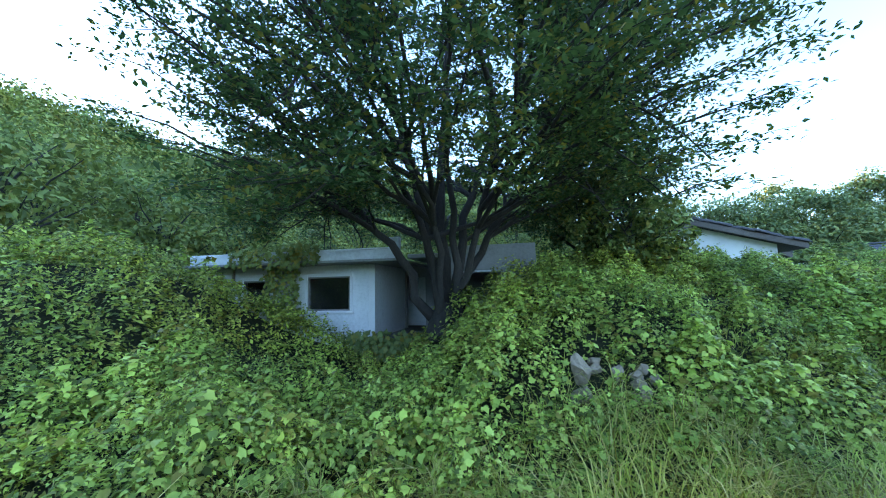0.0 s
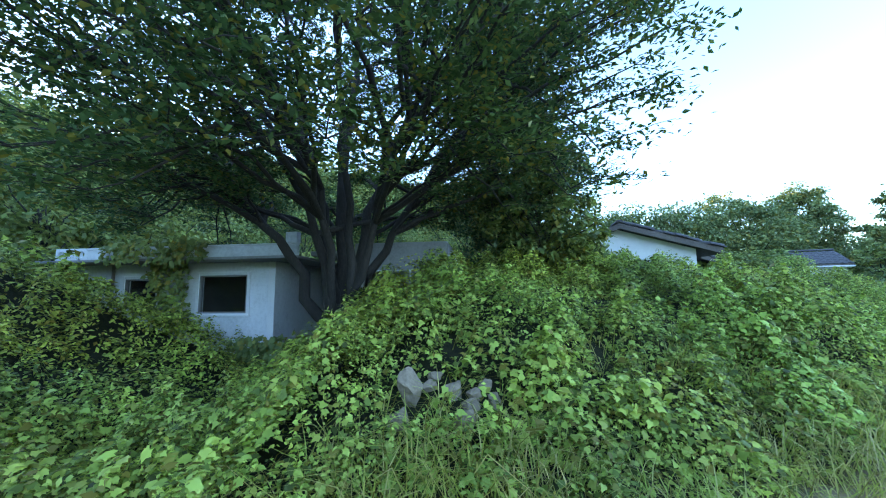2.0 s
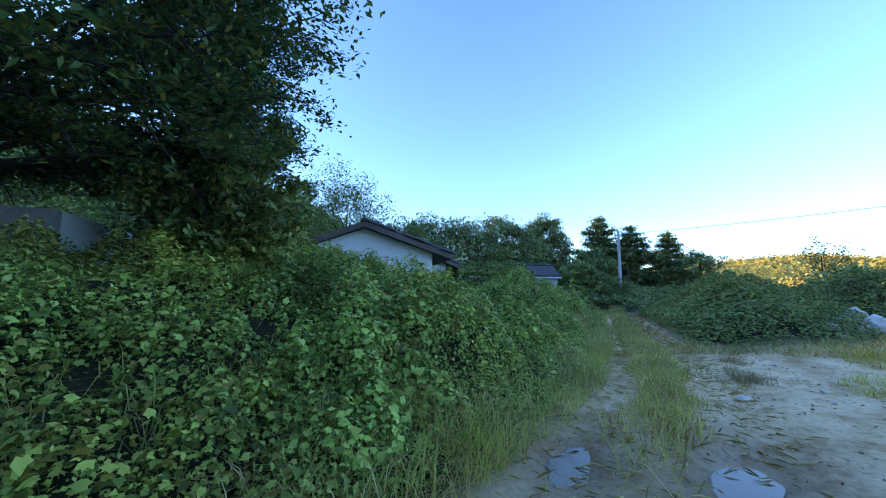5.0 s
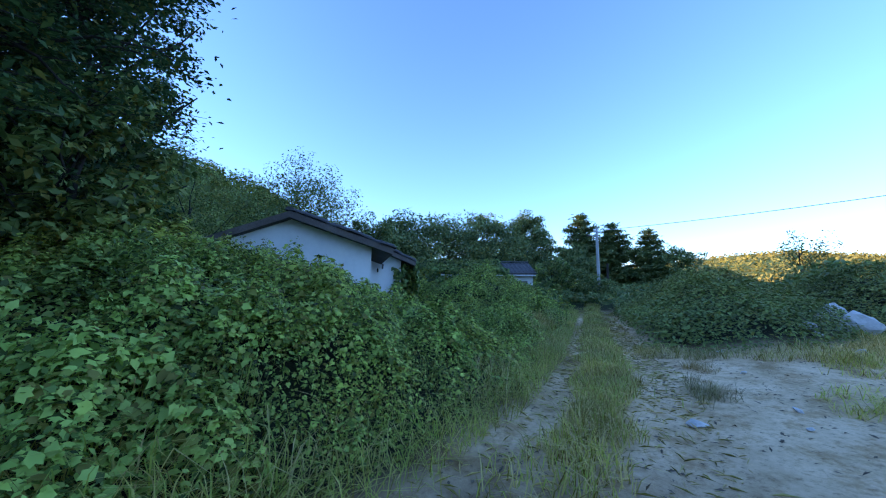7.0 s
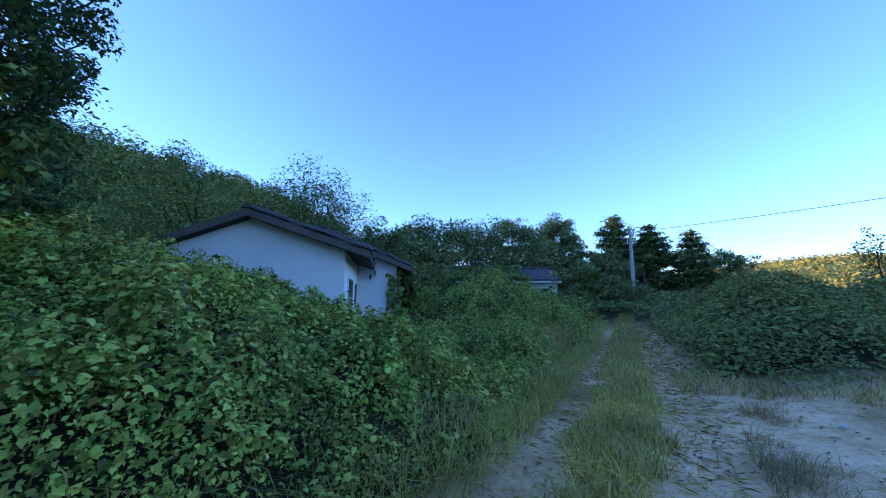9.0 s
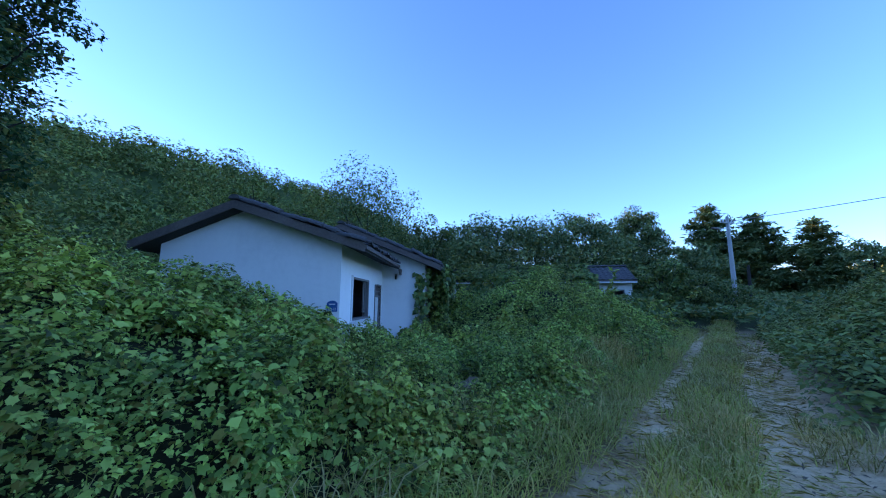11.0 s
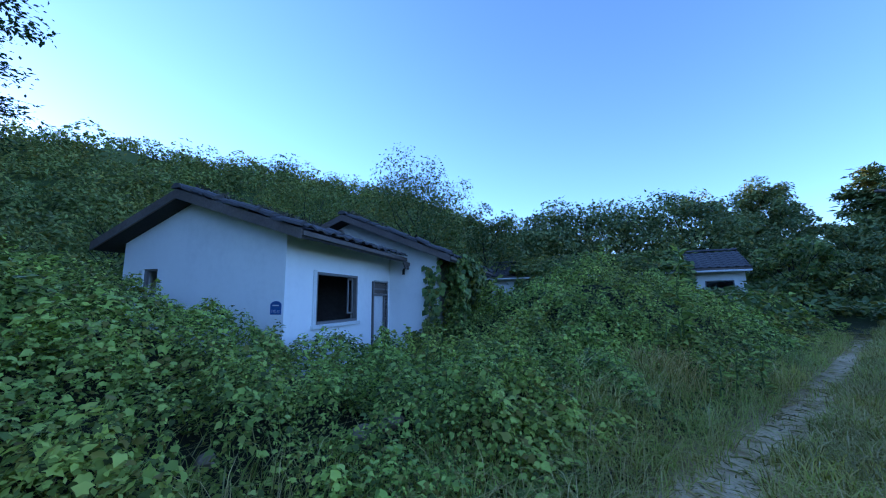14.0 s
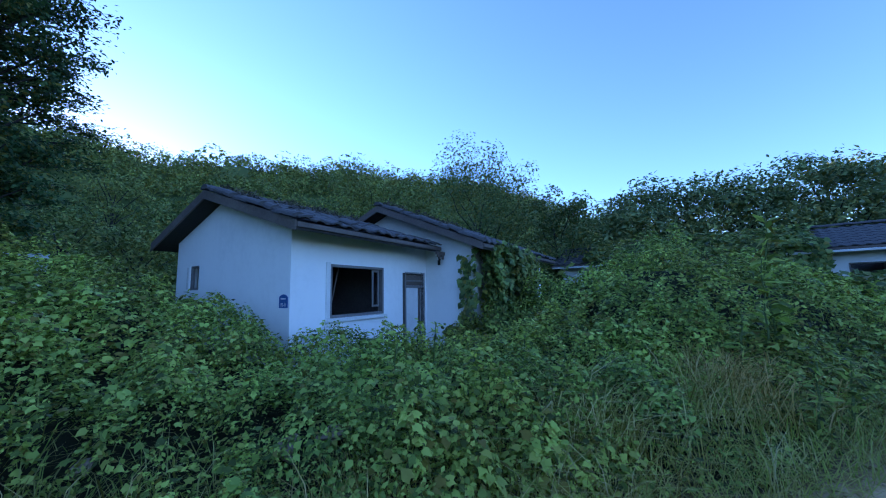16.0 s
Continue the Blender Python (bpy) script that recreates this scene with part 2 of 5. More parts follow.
def wall(name, u0, u1, z0, z1, v0, v1, holes, mat, parent, label=""):
    """One wall with openings that go through it; it stands along u, from v0 to v1 thick."""
    us = sorted({u0, u1, *[h[0] for h in holes], *[h[1] for h in holes]})
    zs = sorted({z0, z1, *[h[2] for h in holes], *[h[3] for h in holes]})
    solid = lambda i, j: 0 <= i < len(us) - 1 and 0 <= j < len(zs) - 1 and not any(h[0] <= us[i] < h[1] and h[2] <= zs[j] < h[3] for h in holes)
    bm, made = bmesh.new(), {}

    def at(i, j, v):
        if (i, j, v) not in made:
            made[i, j, v] = bm.verts.new((us[i], v, zs[j]))
        return made[i, j, v]

    for i in range(len(us) - 1):
        for j in range(len(zs) - 1):
            if not solid(i, j):
                continue
            for v in (v0, v1):
                bm.faces.new([at(i, j, v), at(i + 1, j, v), at(i + 1, j + 1, v), at(i, j + 1, v)])
            for (di, dj), (a, b) in (((-1, 0), ((0, 0), (0, 1))), ((1, 0), ((1, 0), (1, 1))), ((0, -1), ((0, 0), (1, 0))), ((0, 1), ((0, 1), (1, 1)))):
                if not solid(i + di, j + dj):
                    bm.faces.new([at(i + a[0], j + a[1], v0), at(i + b[0], j + b[1], v0), at(i + b[0], j + b[1], v1), at(i + a[0], j + a[1], v1)])
    return part(name, bm, mat, parent, label)


def hashed(ix, iy, seed):
    n = (ix.astype(np.int64) * 374761393 + iy.astype(np.int64) * 668265263 + seed * 144269504) & 0x7fffffff
    n = ((n ^ (n >> 13)) * 1274126177) & 0x7fffffff
    return ((n ^ (n >> 16)) & 0xffff) / 65535.0


def vnoise(x, y, seed=0):
    """Smooth noise of 0 to 1 with cells of 1 m."""
    ix, iy = np.floor(x), np.floor(y)
    fx, fy = x - ix, y - iy
    fx, fy = fx * fx * (3 - 2 * fx), fy * fy * (3 - 2 * fy)
    a, b = hashed(ix, iy, seed), hashed(ix + 1, iy, seed)
    c, d = hashed(ix, iy + 1, seed), hashed(ix + 1, iy + 1, seed)
    return (a + (b - a) * fx) * (1 - fy) + (c + (d - c) * fx) * fy


def fbm(x, y, seed=0, octaves=3):
    s, amp, tot = 0.0, 1.0, 0.0
    for o in range(octaves):
        s, tot = s + amp * vnoise(x * 2 ** o, y * 2 ** o, seed + o), tot + amp
        amp *= 0.5
    return s / tot


def step(a, b, v):
    t = np.clip((v - a) / (b - a), 0, 1)
    return t * t * (3 - 2 * t)


# ---------------------------------------------------------------- lie of the land
EDGE_X, EDGE_Y = (-40, 0, 3.5, 7.1, 9, 11.1, 12.5, 14.3, 18.4, 21.7, 27, 60), (0.5, 1.6, 2.3, 3.3, 3.95, 4.75, 5.6, 6.6, 9.3, 11.4, 14.8, 36)
BANK_X = (-10, -4.5, -3, -2, -0.8, 0, 0.6, 1.2, 2.1, 3.2, 4.2, 6.6, 8, 9.5, 10.8, 12, 13, 14, 16, 18, 24)
BANK_H = (2.6, 2.3, 1.45, 0.75, 0.22, -0.05, -0.2, -0.1, 0.65, 1.6, 1.8, 1.75, 1.6, 1.45, 1.15, 0.75, 0.5, 0.4, 0.7, 1.1, 1.0)
BANK_W = (4.6, 4.6, 4.6, 4.6, 4.6, 4.4, 4.4, 4.2, 4.0, 3.9, 3.8, 3.6, 3.0, 2.6, 2.4, 2.4, 2.4, 2.4, 2.6, 2.8, 3.0)


def inland(x, y):
    """Metres to the left of the track's edge, where the vines begin."""
    return (y - np.interp(x, EDGE_X, EDGE_Y)) * np.interp(x, (6, 10), (0.95, 0.85))


def bump_at(x, y, cx, cy, rx, ry, h, turn=0.0):
    c, s = math.cos(radians(turn)), math.sin(radians(turn))
    u, v = ((x - cx) * c + (y - cy) * s) / rx, (-(x - cx) * s + (y - cy) * c) / ry
    return h * np.exp(-(u * u + v * v))


def mound(x, y):
    """The low heap of vines across the track."""
    return np.maximum(bump_at(x, y, 24.5, 7.4, 6.0, 2.9, 1.7, 20), bump_at(x, y, 29.0, 3.6, 5.0, 2.6, 1.7, 15))


def hills(x, y):
    """The slope behind the houses, the far ranges, and an added ridge that blocks the sun."""
    ax, ay = x - 10, y - 5
    r = np.hypot(ax, ay)
    az = np.degrees(np.arctan2(ax, ay))
    near = 20.0 * step(22, 62, r) * np.interp(az, (-180, -120, -75, -20, 0, 14, 30, 60), (5, 12, 17, 17, 14, 10, 3, 0)) / 17
    near = near * (0.8 + 0.4 * fbm(x / 14, y / 14, 7))
    far = step(130, 420, r) * np.interp(az, (-180, -60, 20, 40, 58, 70, 80, 92, 110, 180), (40, 55, 30, 22, 21, 27, 32, 22, 20, 40)) * (0.75 + 0.5 * fbm(x / 90, y / 90, 11))
    # ridge added only to keep the low sun off the pines
    shade_ridge = 13.0 * step(72, 112, r) * step(-125, -105, az) * (1 - step(5, 25, az))
    return near + far + shade_ridge


def ground_z(x, y):
    d = inland(x, y)
    h, w = np.interp(x, BANK_X, BANK_H), np.interp(x, BANK_X, BANK_W)
    start = np.interp(x, (9, 12), (1.9, 0.6))
    fall = 1 - 0.85 * step(0, 2.6, d - w - start)
    z = (h - 0.3) * step(-0.1, 1.0, d / w) * fall
    z = z + mound(x, y) * step(0.2, 3.0, -d - 1.6)
    z = z + bump_at(x, y, 18.1, 13.5, 3.1, 1.9, 0.85) + bump_at(x, y, 9.0, 9.3, 1.6, 1.0, 0.35) + bump_at(x, y, 16.6, 14.6, 1.8, 1.4, 0.8) + bump_at(x, y, 6.8, 9.2, 1.4, 1.2, 0.95)
    z = z + 0.055 * np.clip(np.hypot(x - 10, y - 5) - 14, 0, 30) * step(25, 60, np.degrees(np.arctan2(x - 10, y - 5)))
    z = z + hills(x, y)
    z = z + bump_at(x, y, 1.78, 7.75, 0.8, 0.8, 0.75)
    rut = np.exp(-((d + 0.28) / 0.2) ** 2) + np.exp(-((d + 1.7) / 0.3) ** 2)
    z = z - 0.05 * rut * (d > -3) + 0.03 * (fbm(x * 1.7, y * 1.7, 3) - 0.5)
    for px, py, rx, ry in PUDDLES:
        z = z - bump_at(x, y, px, py, rx * 1.15, ry * 1.15, 0.085, 28)
    return z


PUDDLES = ((8.40, 3.25, 0.46, 0.22), (9.2, 2.35, 0.52, 0.27))


def canopy(x, y):
    """How high the vines stand over the soil."""
    d = inland(x, y)
    lump = fbm(x * 0.9, y * 0.9, 21, 3)
    fine = fbm(x * 2.6, y * 2.6, 23, 2)
    thin = 1 - 0.55 * bump_at(x, y, 3.3, 3.6, 0.5, 0.42, 1.0)
    return thin * step(-0.05, 1.3, d) * (0.10 + 0.8 * (lump - 0.25) + 0.95 * (fine - 0.45) + 0.4 * (fbm(x * 5.5, y * 5.5, 25, 2) - 0.5))


# the ground, one sheet with fine cells by the track and coarse ones far off
def spread(n, centre, a, reach):
    u = np.linspace(-1, 1, n)
    k = np.arcsinh(reach / a)
    return centre + a * np.sinh(u * k)


N = 231
gx, gy = spread(N, 9.0, 3.5, 2500.0), spread(N, 4.5, 3.5, 2500.0)
GX, GY = np.meshgrid(gx, gy)
X, Y = GX.ravel(), GY.ravel()
Z = ground_z(X, Y)
i = np.arange(N * N).reshape(N, N)
quads = np.stack([i[:-1, :-1], i[:-1, 1:], i[1:, 1:], i[1:, :-1]], -1).reshape(-1, 4)
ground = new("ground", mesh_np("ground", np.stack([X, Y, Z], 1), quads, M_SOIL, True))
tagged(ground, "sandy dirt ground rising to wooded slopes", "ground", kind="structure")
D = inland(X, Y)
wide = np.hypot(X - 10, Y - 5)
ragged = 0.5 * (fbm(X * 1.3, Y * 1.3, 31) - 0.5)
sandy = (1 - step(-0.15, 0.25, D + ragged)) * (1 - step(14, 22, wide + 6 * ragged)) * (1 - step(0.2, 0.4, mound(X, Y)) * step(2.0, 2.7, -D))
green = step(16, 34, wide)
damp = np.zeros_like(X)
for px, py, rx, ry in PUDDLES:
    damp = np.maximum(damp, bump_at(X, Y, px, py, rx * 3.0, ry * 3.4, 1.0, 28))
att = ground.data.color_attributes.new("zone", 'FLOAT_COLOR', 'POINT')
att.data.foreach_set("color", np.stack([sandy, green, damp, np.ones_like(X)], 1).astype(np.float32).ravel())

for px, py, rx, ry in PUDDLES:
    bm = bmesh.new()
    ring = []
    for k in range(72):
        t = k / 72 * math.tau
        q = 1.0 + 0.13 * math.sin(2 * t + px) + 0.12 * math.sin(3 * t + 2 * px) + 0.08 * math.sin(5 * t) + 0.06 * math.sin(11 * t + px)
        ring.append(bm.verts.new((q * rx * math.cos(t), q * ry * math.sin(t), 0)))
    bm.faces.new(ring)
    ob = part("puddle", bm, M_WATER)
    ob.matrix_world = pose(px, py, float(ground_z(np.array([px]), np.array([py]))[0]) + 0.039, 0, 0, 28)
    tagged(ob, "shallow muddy puddle lying in a wheel rut", "puddle", "puddles in the ruts")

# ---------------------------------------------------------------- white house with the tiled roofs
def tile_mesh():
    """One interlocking roof tile, 0.30 wide and 0.34 long, wavy across."""
    bm = bmesh.new()
    prof = [(0.0, 0.0), (0.045, 0.028), (0.10, 0.04), (0.155, 0.028), (0.20, 0.004), (0.25, 0.0), (0.298, 0.006)]
    rows = []
    for y, lift in ((0.0, 0.018), (0.34, 0.0)):
        rows.append([bm.verts.new((x, y, z + lift)) for x, z in prof])
    low = [bm.verts.new((x, 0.0, z - 0.008)) for x, z in prof]
    for k in range(len(prof) - 1):
        bm.faces.new((rows[0][k], rows[0][k + 1], rows[1][k + 1], rows[1][k]))
        bm.faces.new((low[k + 1], low[k], rows[1][k], rows[1][k + 1]))
        bm.faces.new((low[k], low[k + 1], rows[0][k + 1], rows[0][k]))
    me = bpy.data.meshes.new("roof_tile")
    bm.to_mesh(me)
    bm.free()
    me.materials.append(M_TILE)
    return me


def ridge_mesh():
    bm = bmesh.new()
    ends = []
    for x, s in ((0.0, 1.08), (0.36, 0.92)):
        ends.append([bm.verts.new((x, 0.11 * s * math.cos(t), 0.085 * s * math.sin(t))) for t in [k * math.pi / 6 for k in range(7)]])
    for k in range(6):
        bm.faces.new((ends[0][k], ends[1][k], ends[1][k + 1], ends[0][k + 1]))
    bm.faces.new(ends[0])
    bm.faces.new(ends[1][::-1])
    me = bpy.data.meshes.new("ridge_tile")
    bm.to_mesh(me)
    bm.free()
    me.materials.append(M_TILE)
    return me


TILE, RIDGE = tile_mesh(), ridge_mesh()
later = []          # small roof pieces are laid at the end


def gable_roof(house, u0, u1, v0, vr, v1, z0, zr, z1, thick=0.13, tiled_back=False, both_ends=True):
    """Roof slabs, fascia boards, soffit and tiles; the ridge runs along u at v = vr."""
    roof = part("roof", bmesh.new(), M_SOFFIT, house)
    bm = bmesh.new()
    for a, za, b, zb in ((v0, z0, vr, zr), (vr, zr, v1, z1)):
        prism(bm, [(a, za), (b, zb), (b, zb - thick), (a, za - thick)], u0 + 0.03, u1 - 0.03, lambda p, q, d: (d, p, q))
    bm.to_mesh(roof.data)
    bm.free()
    for u in ((u0, u1 - 0.03) if both_ends else (u0,)):
        for a, za, b, zb in ((v0, z0, vr, zr), (vr, zr, v1, z1)):
            bm = bmesh.new()
            prism(bm, [(a, za + 0.02), (b, zb + 0.02), (b, zb - 0.145), (a, za - 0.145)], u, u + 0.03, lambda p, q, d: (d, p, q))
            part("fascia_board", bm, M_BARGE, roof, "weathered grey fascia board")
    for v, z, s in ((v0, z0, -1), (v1, z1, 1)):
        part("eave_board", boxes((u0 + 0.03, u1 - 0.03, v + (0.002 if s > 0 else -0.03), v + (0.03 if s > 0 else -0.002), z - 0.085, z - 0.01)), M_BARGE, roof)
    rnd = random.Random(int(u0 * 10 + 77))
    for a, za, b, zb, on in ((v0, z0, vr, zr, True), (v1, z1, vr, zr, tiled_back)):
        if not on:
            continue
        run, up = b - a, zb - za
        length = math.hypot(run, up)
        n, m = int((u1 - u0) / 0.30), int(length / 0.29)
        pitch = math.degrees(math.atan2(up, abs(run)))
        for r in range(m):
            for c in range(n):
                f = (r * 0.29 - 0.05) / length
                uu = u0 + 0.01 + c * (u1 - u0 - 0.02) / n
                if run > 0:
                    slip = rnd.random() < 0.3
                    mm = pose(uu, a + run * f - (rnd.uniform(0.02, 0.07) if slip else 0), za + up * f + 0.022 + rnd.uniform(0, 0.035), pitch + rnd.uniform(-5, 6), rnd.uniform(-5, 5), rnd.uniform(-7, 7) if slip else rnd.uniform(-2, 2))
                else:
                    mm = pose(uu + 0.3, a + run * f, za + up * f + 0.022, pitch, 0, 180)
                later.append((TILE, "tile", roof, mm))
    length = math.hypot(vr - v0, zr - z0)
    for c in range(int(length / 0.3)):
        f = c * 0.3 / length
        later.append((RIDGE, "verge_tile", roof, pose(u0 + 0.08 + rnd.uniform(-0.03, 0.03), v0 + (vr - v0) * f, z0 + (zr - z0) * f + 0.03 + rnd.uniform(0, 0.03), 0, -math.degrees(math.atan2(zr - z0, vr - v0)) + rnd.uniform(-7, 4), 90 + rnd.uniform(-9, 9))))
    k = int((u1 - u0) / 0.33)
    for c in range(k):
        later.append((RIDGE, "ridge_tile", roof, pose(u0 + c * (u1 - u0 - 0.03) / k, vr, zr + 0.03 + rnd.uniform(0, 0.015), 0, rnd.uniform(-5, 3), rnd.uniform(-7, 7))))
    return roof


def window_set(house, u0, u1, z0, z1, v, sash=True, name="window"):
    """A window in a wall whose outer face is at v and looks to -v: surround, frame, sill, sash."""
    w = part(name, boxes((u0, u0 + 0.05, v - 0.012, v + 0.10, z0, z1), (u1 - 0.05, u1, v - 0.012, v + 0.10, z0, z1),
                         (u0 + 0.05, u1 - 0.05, v - 0.012, v + 0.10, z1 - 0.05, z1), (u0 + 0.05, u1 - 0.05, v - 0.012, v + 0.10, z0, z0 + 0.05), bevel=0.004), M_FRAME, house, "dark weathered window frame")
    part("surround", boxes((u0 - 0.09, u0 - 0.002, v - 0.03, v + 0.02, z0 - 0.02, z1 + 0.03), bevel=0.006), M_TRIM, w)
    part("sill", boxes((u0 - 0.12, u1 + 0.06, v - 0.06, v + 0.05, z0 - 0.075, z0 - 0.004), bevel=0.008), M_TRIM, w, "chalky white sill")
    return w


W = thing("white_house", pose(11.50, 10.54, 0.0, 0, 0, 68.67), "abandoned single-storey white plastered house with dark tiled roofs", "house")
T = 0.15
# gable wall with a small window, front wall with window and door
VL, VR, ZR = 3.75, 2.08, 3.39


def under(v):
    return (ZR - 0.33 * (VR - v) if v < VR else ZR - 0.40 * (v - VR)) - 0.135


bm = bmesh.new()
gab = lambda p, q, d: (d, p, q)
prism(bm, [(0, -0.4), (VR, -0.4), (VR, under(VR)), (0, under(0))], 0, T, gab)
prism(bm, [(VR, -0.4), (2.84, -0.4), (2.84, under(2.84)), (VR, under(VR))], 0, T, gab)
prism(bm, [(2.84, -0.4), (3.22, -0.4), (3.22, 1.58), (2.84, 1.58)], 0, T, gab)
prism(bm, [(2.84, 2.07), (3.22, 2.07), (3.22, under(3.22)), (2.84, under(2.84))], 0, T, gab)
prism(bm, [(3.22, -0.4), (VL, -0.4), (VL, under(VL)), (3.22, under(3.22))], 0, T, gab)
bmesh.ops.remove_doubles(bm, verts=bm.verts[:], dist=0.0005)
part("gable_wall", bm, M_WALL, W, "white painted plaster gable wall, streaked and stained")
wall("front_wall", T, 3.9, -0.4, under(0), 0.0, T, ((0.80, 2.26, 1.02, 1.98), (2.93, 3.79, 0.02, 1.90)), M_WALL, W)
part("back_wall", boxes((T, 3.9, VL - T, VL, -0.4, under(VL))), M_WALL, W)
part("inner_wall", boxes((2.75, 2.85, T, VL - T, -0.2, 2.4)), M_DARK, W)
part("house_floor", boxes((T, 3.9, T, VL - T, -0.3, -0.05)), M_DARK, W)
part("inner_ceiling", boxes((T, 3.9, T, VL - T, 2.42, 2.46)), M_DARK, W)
wi = window_set(W, 0.80, 2.26, 1.02, 1.98, 0.0)
# broken sash leaning in the opening
part("sash", boxes((1.98, 2.02, 0.06, 0.09, 1.17, 1.93), (2.15, 2.185, 0.06, 0.09, 1.17, 1.93), (2.02, 2.15, 0.06, 0.09, 1.17, 1.21), (2.02, 2.15, 0.06, 0.09, 1.88, 1.93), bevel=0.003), M_FRAME, wi, "loose wooden sash without glass")
bm = boxes((-0.012, 0.012, -0.012, 0.012, 0.0, 1.05))
ob = part("fallen_lath", bm, M_BARGE, wi, "pale wooden lath leaning inside")
ob.matrix_basis = pose(1.22, 0.5, 1.0, 0, 14, 0)
sw = part("small_window", boxes((0.03, 0.09, 2.84, 2.88, 1.58, 2.07), (0.03, 0.09, 3.18, 3.22, 1.58, 2.07), (0.03, 0.09, 2.88, 3.18, 2.03, 2.07), (0.03, 0.09, 2.88, 3.18, 1.58, 1.62), bevel=0.003), M_FRAME, W, "small empty window in the gable")
part("plaster_edge", boxes((-0.012, 0.02, 3.225, 3.30, 1.60, 2.05), bevel=0.004), M_TRIM, sw)
# door with transom
dr = part("door", boxes((3.02, 3.07, 0.0, 0.12, 0.02, 1.93), (3.79, 3.84, 0.0, 0.12, 0.02, 1.93), (3.07, 3.79, 0.0, 0.12, 1.88, 1.93), (3.07, 3.79, 0.0, 0.12, 1.56, 1.61), bevel=0.004), M_FRAME, W, "grey wooden door frame with a transom")
part("door_leaf", boxes((3.075, 3.60, 0.045, 0.085, 0.03, 1.555), bevel=0.004), M_TRIM, dr, "pale door leaf, slightly ajar")
part("door_rail", boxes((3.66, 3.70, 0.03, 0.06, 0.03, 1.555), bevel=0.003), M_FRAME, dr)
part("transom_bar", boxes((3.07, 3.79, 0.03, 0.07, 1.70, 1.74), bevel=0.003), M_FRAME, dr)
part("transom_board", boxes((3.07, 3.79, 0.075, 0.09, 1.615, 1.875)), M_BARGE, dr)
# blue number plate on the gable by the corner
pl = thing("house_number_plate", W.matrix_world @ pose(-0.004, 0.145, 1.345, 0, 0, -90), "small blue enamel house number plate on the white wall", "sign")
bm = bmesh.new()
outline = [(-0.105, -0.105), (0.105, -0.105), (0.105, 0.065)] + [(0.09 * math.cos(t), 0.065 + 0.045 * math.sin(t)) for t in [math.pi * k / 8 for k in range(1, 8)]] + [(-0.105, 0.065)]
prism(bm, outline, -0.010, 0.0, lambda p, q, d: (p, d, q))
part("plate", bm, M_BLUE, pl)
txt = bpy.data.curves.new("number", 'FONT')
txt.body, txt.size, txt.align_x, txt.extrude = "173-11", 0.072, 'CENTER', 0.001
tob = bpy.data.objects.new("number", txt)
num = new("number", bpy.data.meshes.new_from_object(tob))
num.data.materials.append(M_WHITE)
num.parent = pl
num.matrix_basis = pose(0, -0.0115, -0.082, 90, 0, 0) @ Matrix.Diagonal((0.82, 1.05, 1, 1))
num["label"] = "white numerals 173-11"
bpy.data.objects.remove(tob)
part("street_name_bar", boxes((-0.06, 0.06, -0.0135, -0.0105, 0.03, 0.05)), M_WHITE, pl)
gable_roof(W, -0.36, 3.75, -0.55, VR, 4.13, 2.52, ZR, 2.57, both_ends=False)
# second wing: end wall, front wall, higher roof
bm = bmesh.new()
V2, VR2, ZR2 = -1.32, 1.2, 3.72


def under2(v):
    return ZR2 - 0.41 * abs(v - VR2) - 0.135


prism(bm, [(V2, -0.4), (VR2, -0.4), (VR2, under2(VR2)), (V2, under2(V2))], 3.9, 3.9 + T, gab)
prism(bm, [(VR2, -0.4), (3.75, -0.4), (3.75, under2(3.75)), (VR2, under2(VR2))], 3.9, 3.9 + T, gab)
bmesh.ops.remove_doubles(bm, verts=bm.verts[:], dist=0.0005)
part("wing_end_wall", bm, M_WALL, W)
wall("wing_front_wall", 3.9 + T, 9.4, -0.4, under2(V2), V2, V2 + T, ((5.6, 6.5, 0.9, 1.95),), M_WALL, W)
part("wing_back_wall", boxes((3.9 + T, 9.4, 3.6, 3.75, -0.4, under2(3.75))), M_WALL, W)
part("wing_far_wall", boxes((9.4, 9.55, V2, 3.75, -0.4, 2.45)), M_WALL, W)
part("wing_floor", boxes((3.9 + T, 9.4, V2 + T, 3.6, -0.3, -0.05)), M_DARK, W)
gable_roof(W, 3.42, 9.8, -1.8, VR2, 4.2, 2.49, ZR2, 2.49, both_ends=False)
# rag of torn eave felt and a short lamp bracket at the inner corner
bm = bmesh.new()
for k in range(7):
    box(bm, 3.45 + k * 0.055, 3.49 + k * 0.055, -0.62, -0.57, 2.44 - 0.12 - 0.05 * (k % 3), 2.40, 0.004)
part("torn_eave_strip", bm, M_BARGE, W, "frayed strip of torn eave board")
part("lamp_bracket", boxes((3.84, 3.90, -0.45, -0.41, 2.22, 2.26), (3.82, 3.86, -0.46, -0.40, 2.10, 2.22), bevel=0.004), M_SOFFIT, W, "small rusty lamp bracket")

# ---------------------------------------------------------------- flat-roofed house behind the tree
A = thing("flat_roofed_house", pose(-0.27, 9.42, 0.32, 0, 0, -12) @ Matrix.Scale(0.75, 4), "abandoned flat-roofed concrete house with peeling pale paint", "house")
FLAT_WINDOWS = ((-2.22, -0.60, 0.86, 2.04), (-4.85, -3.71, 1.0, 1.96), (-6.05, -5.55, 1.0, 1.75))
wall("front_wall", -6.4, 0.29, -1.1, 2.43, 0.0, 0.18, FLAT_WINDOWS, M_WALLOLD, A, "pale plaster wall, stained and peeling")
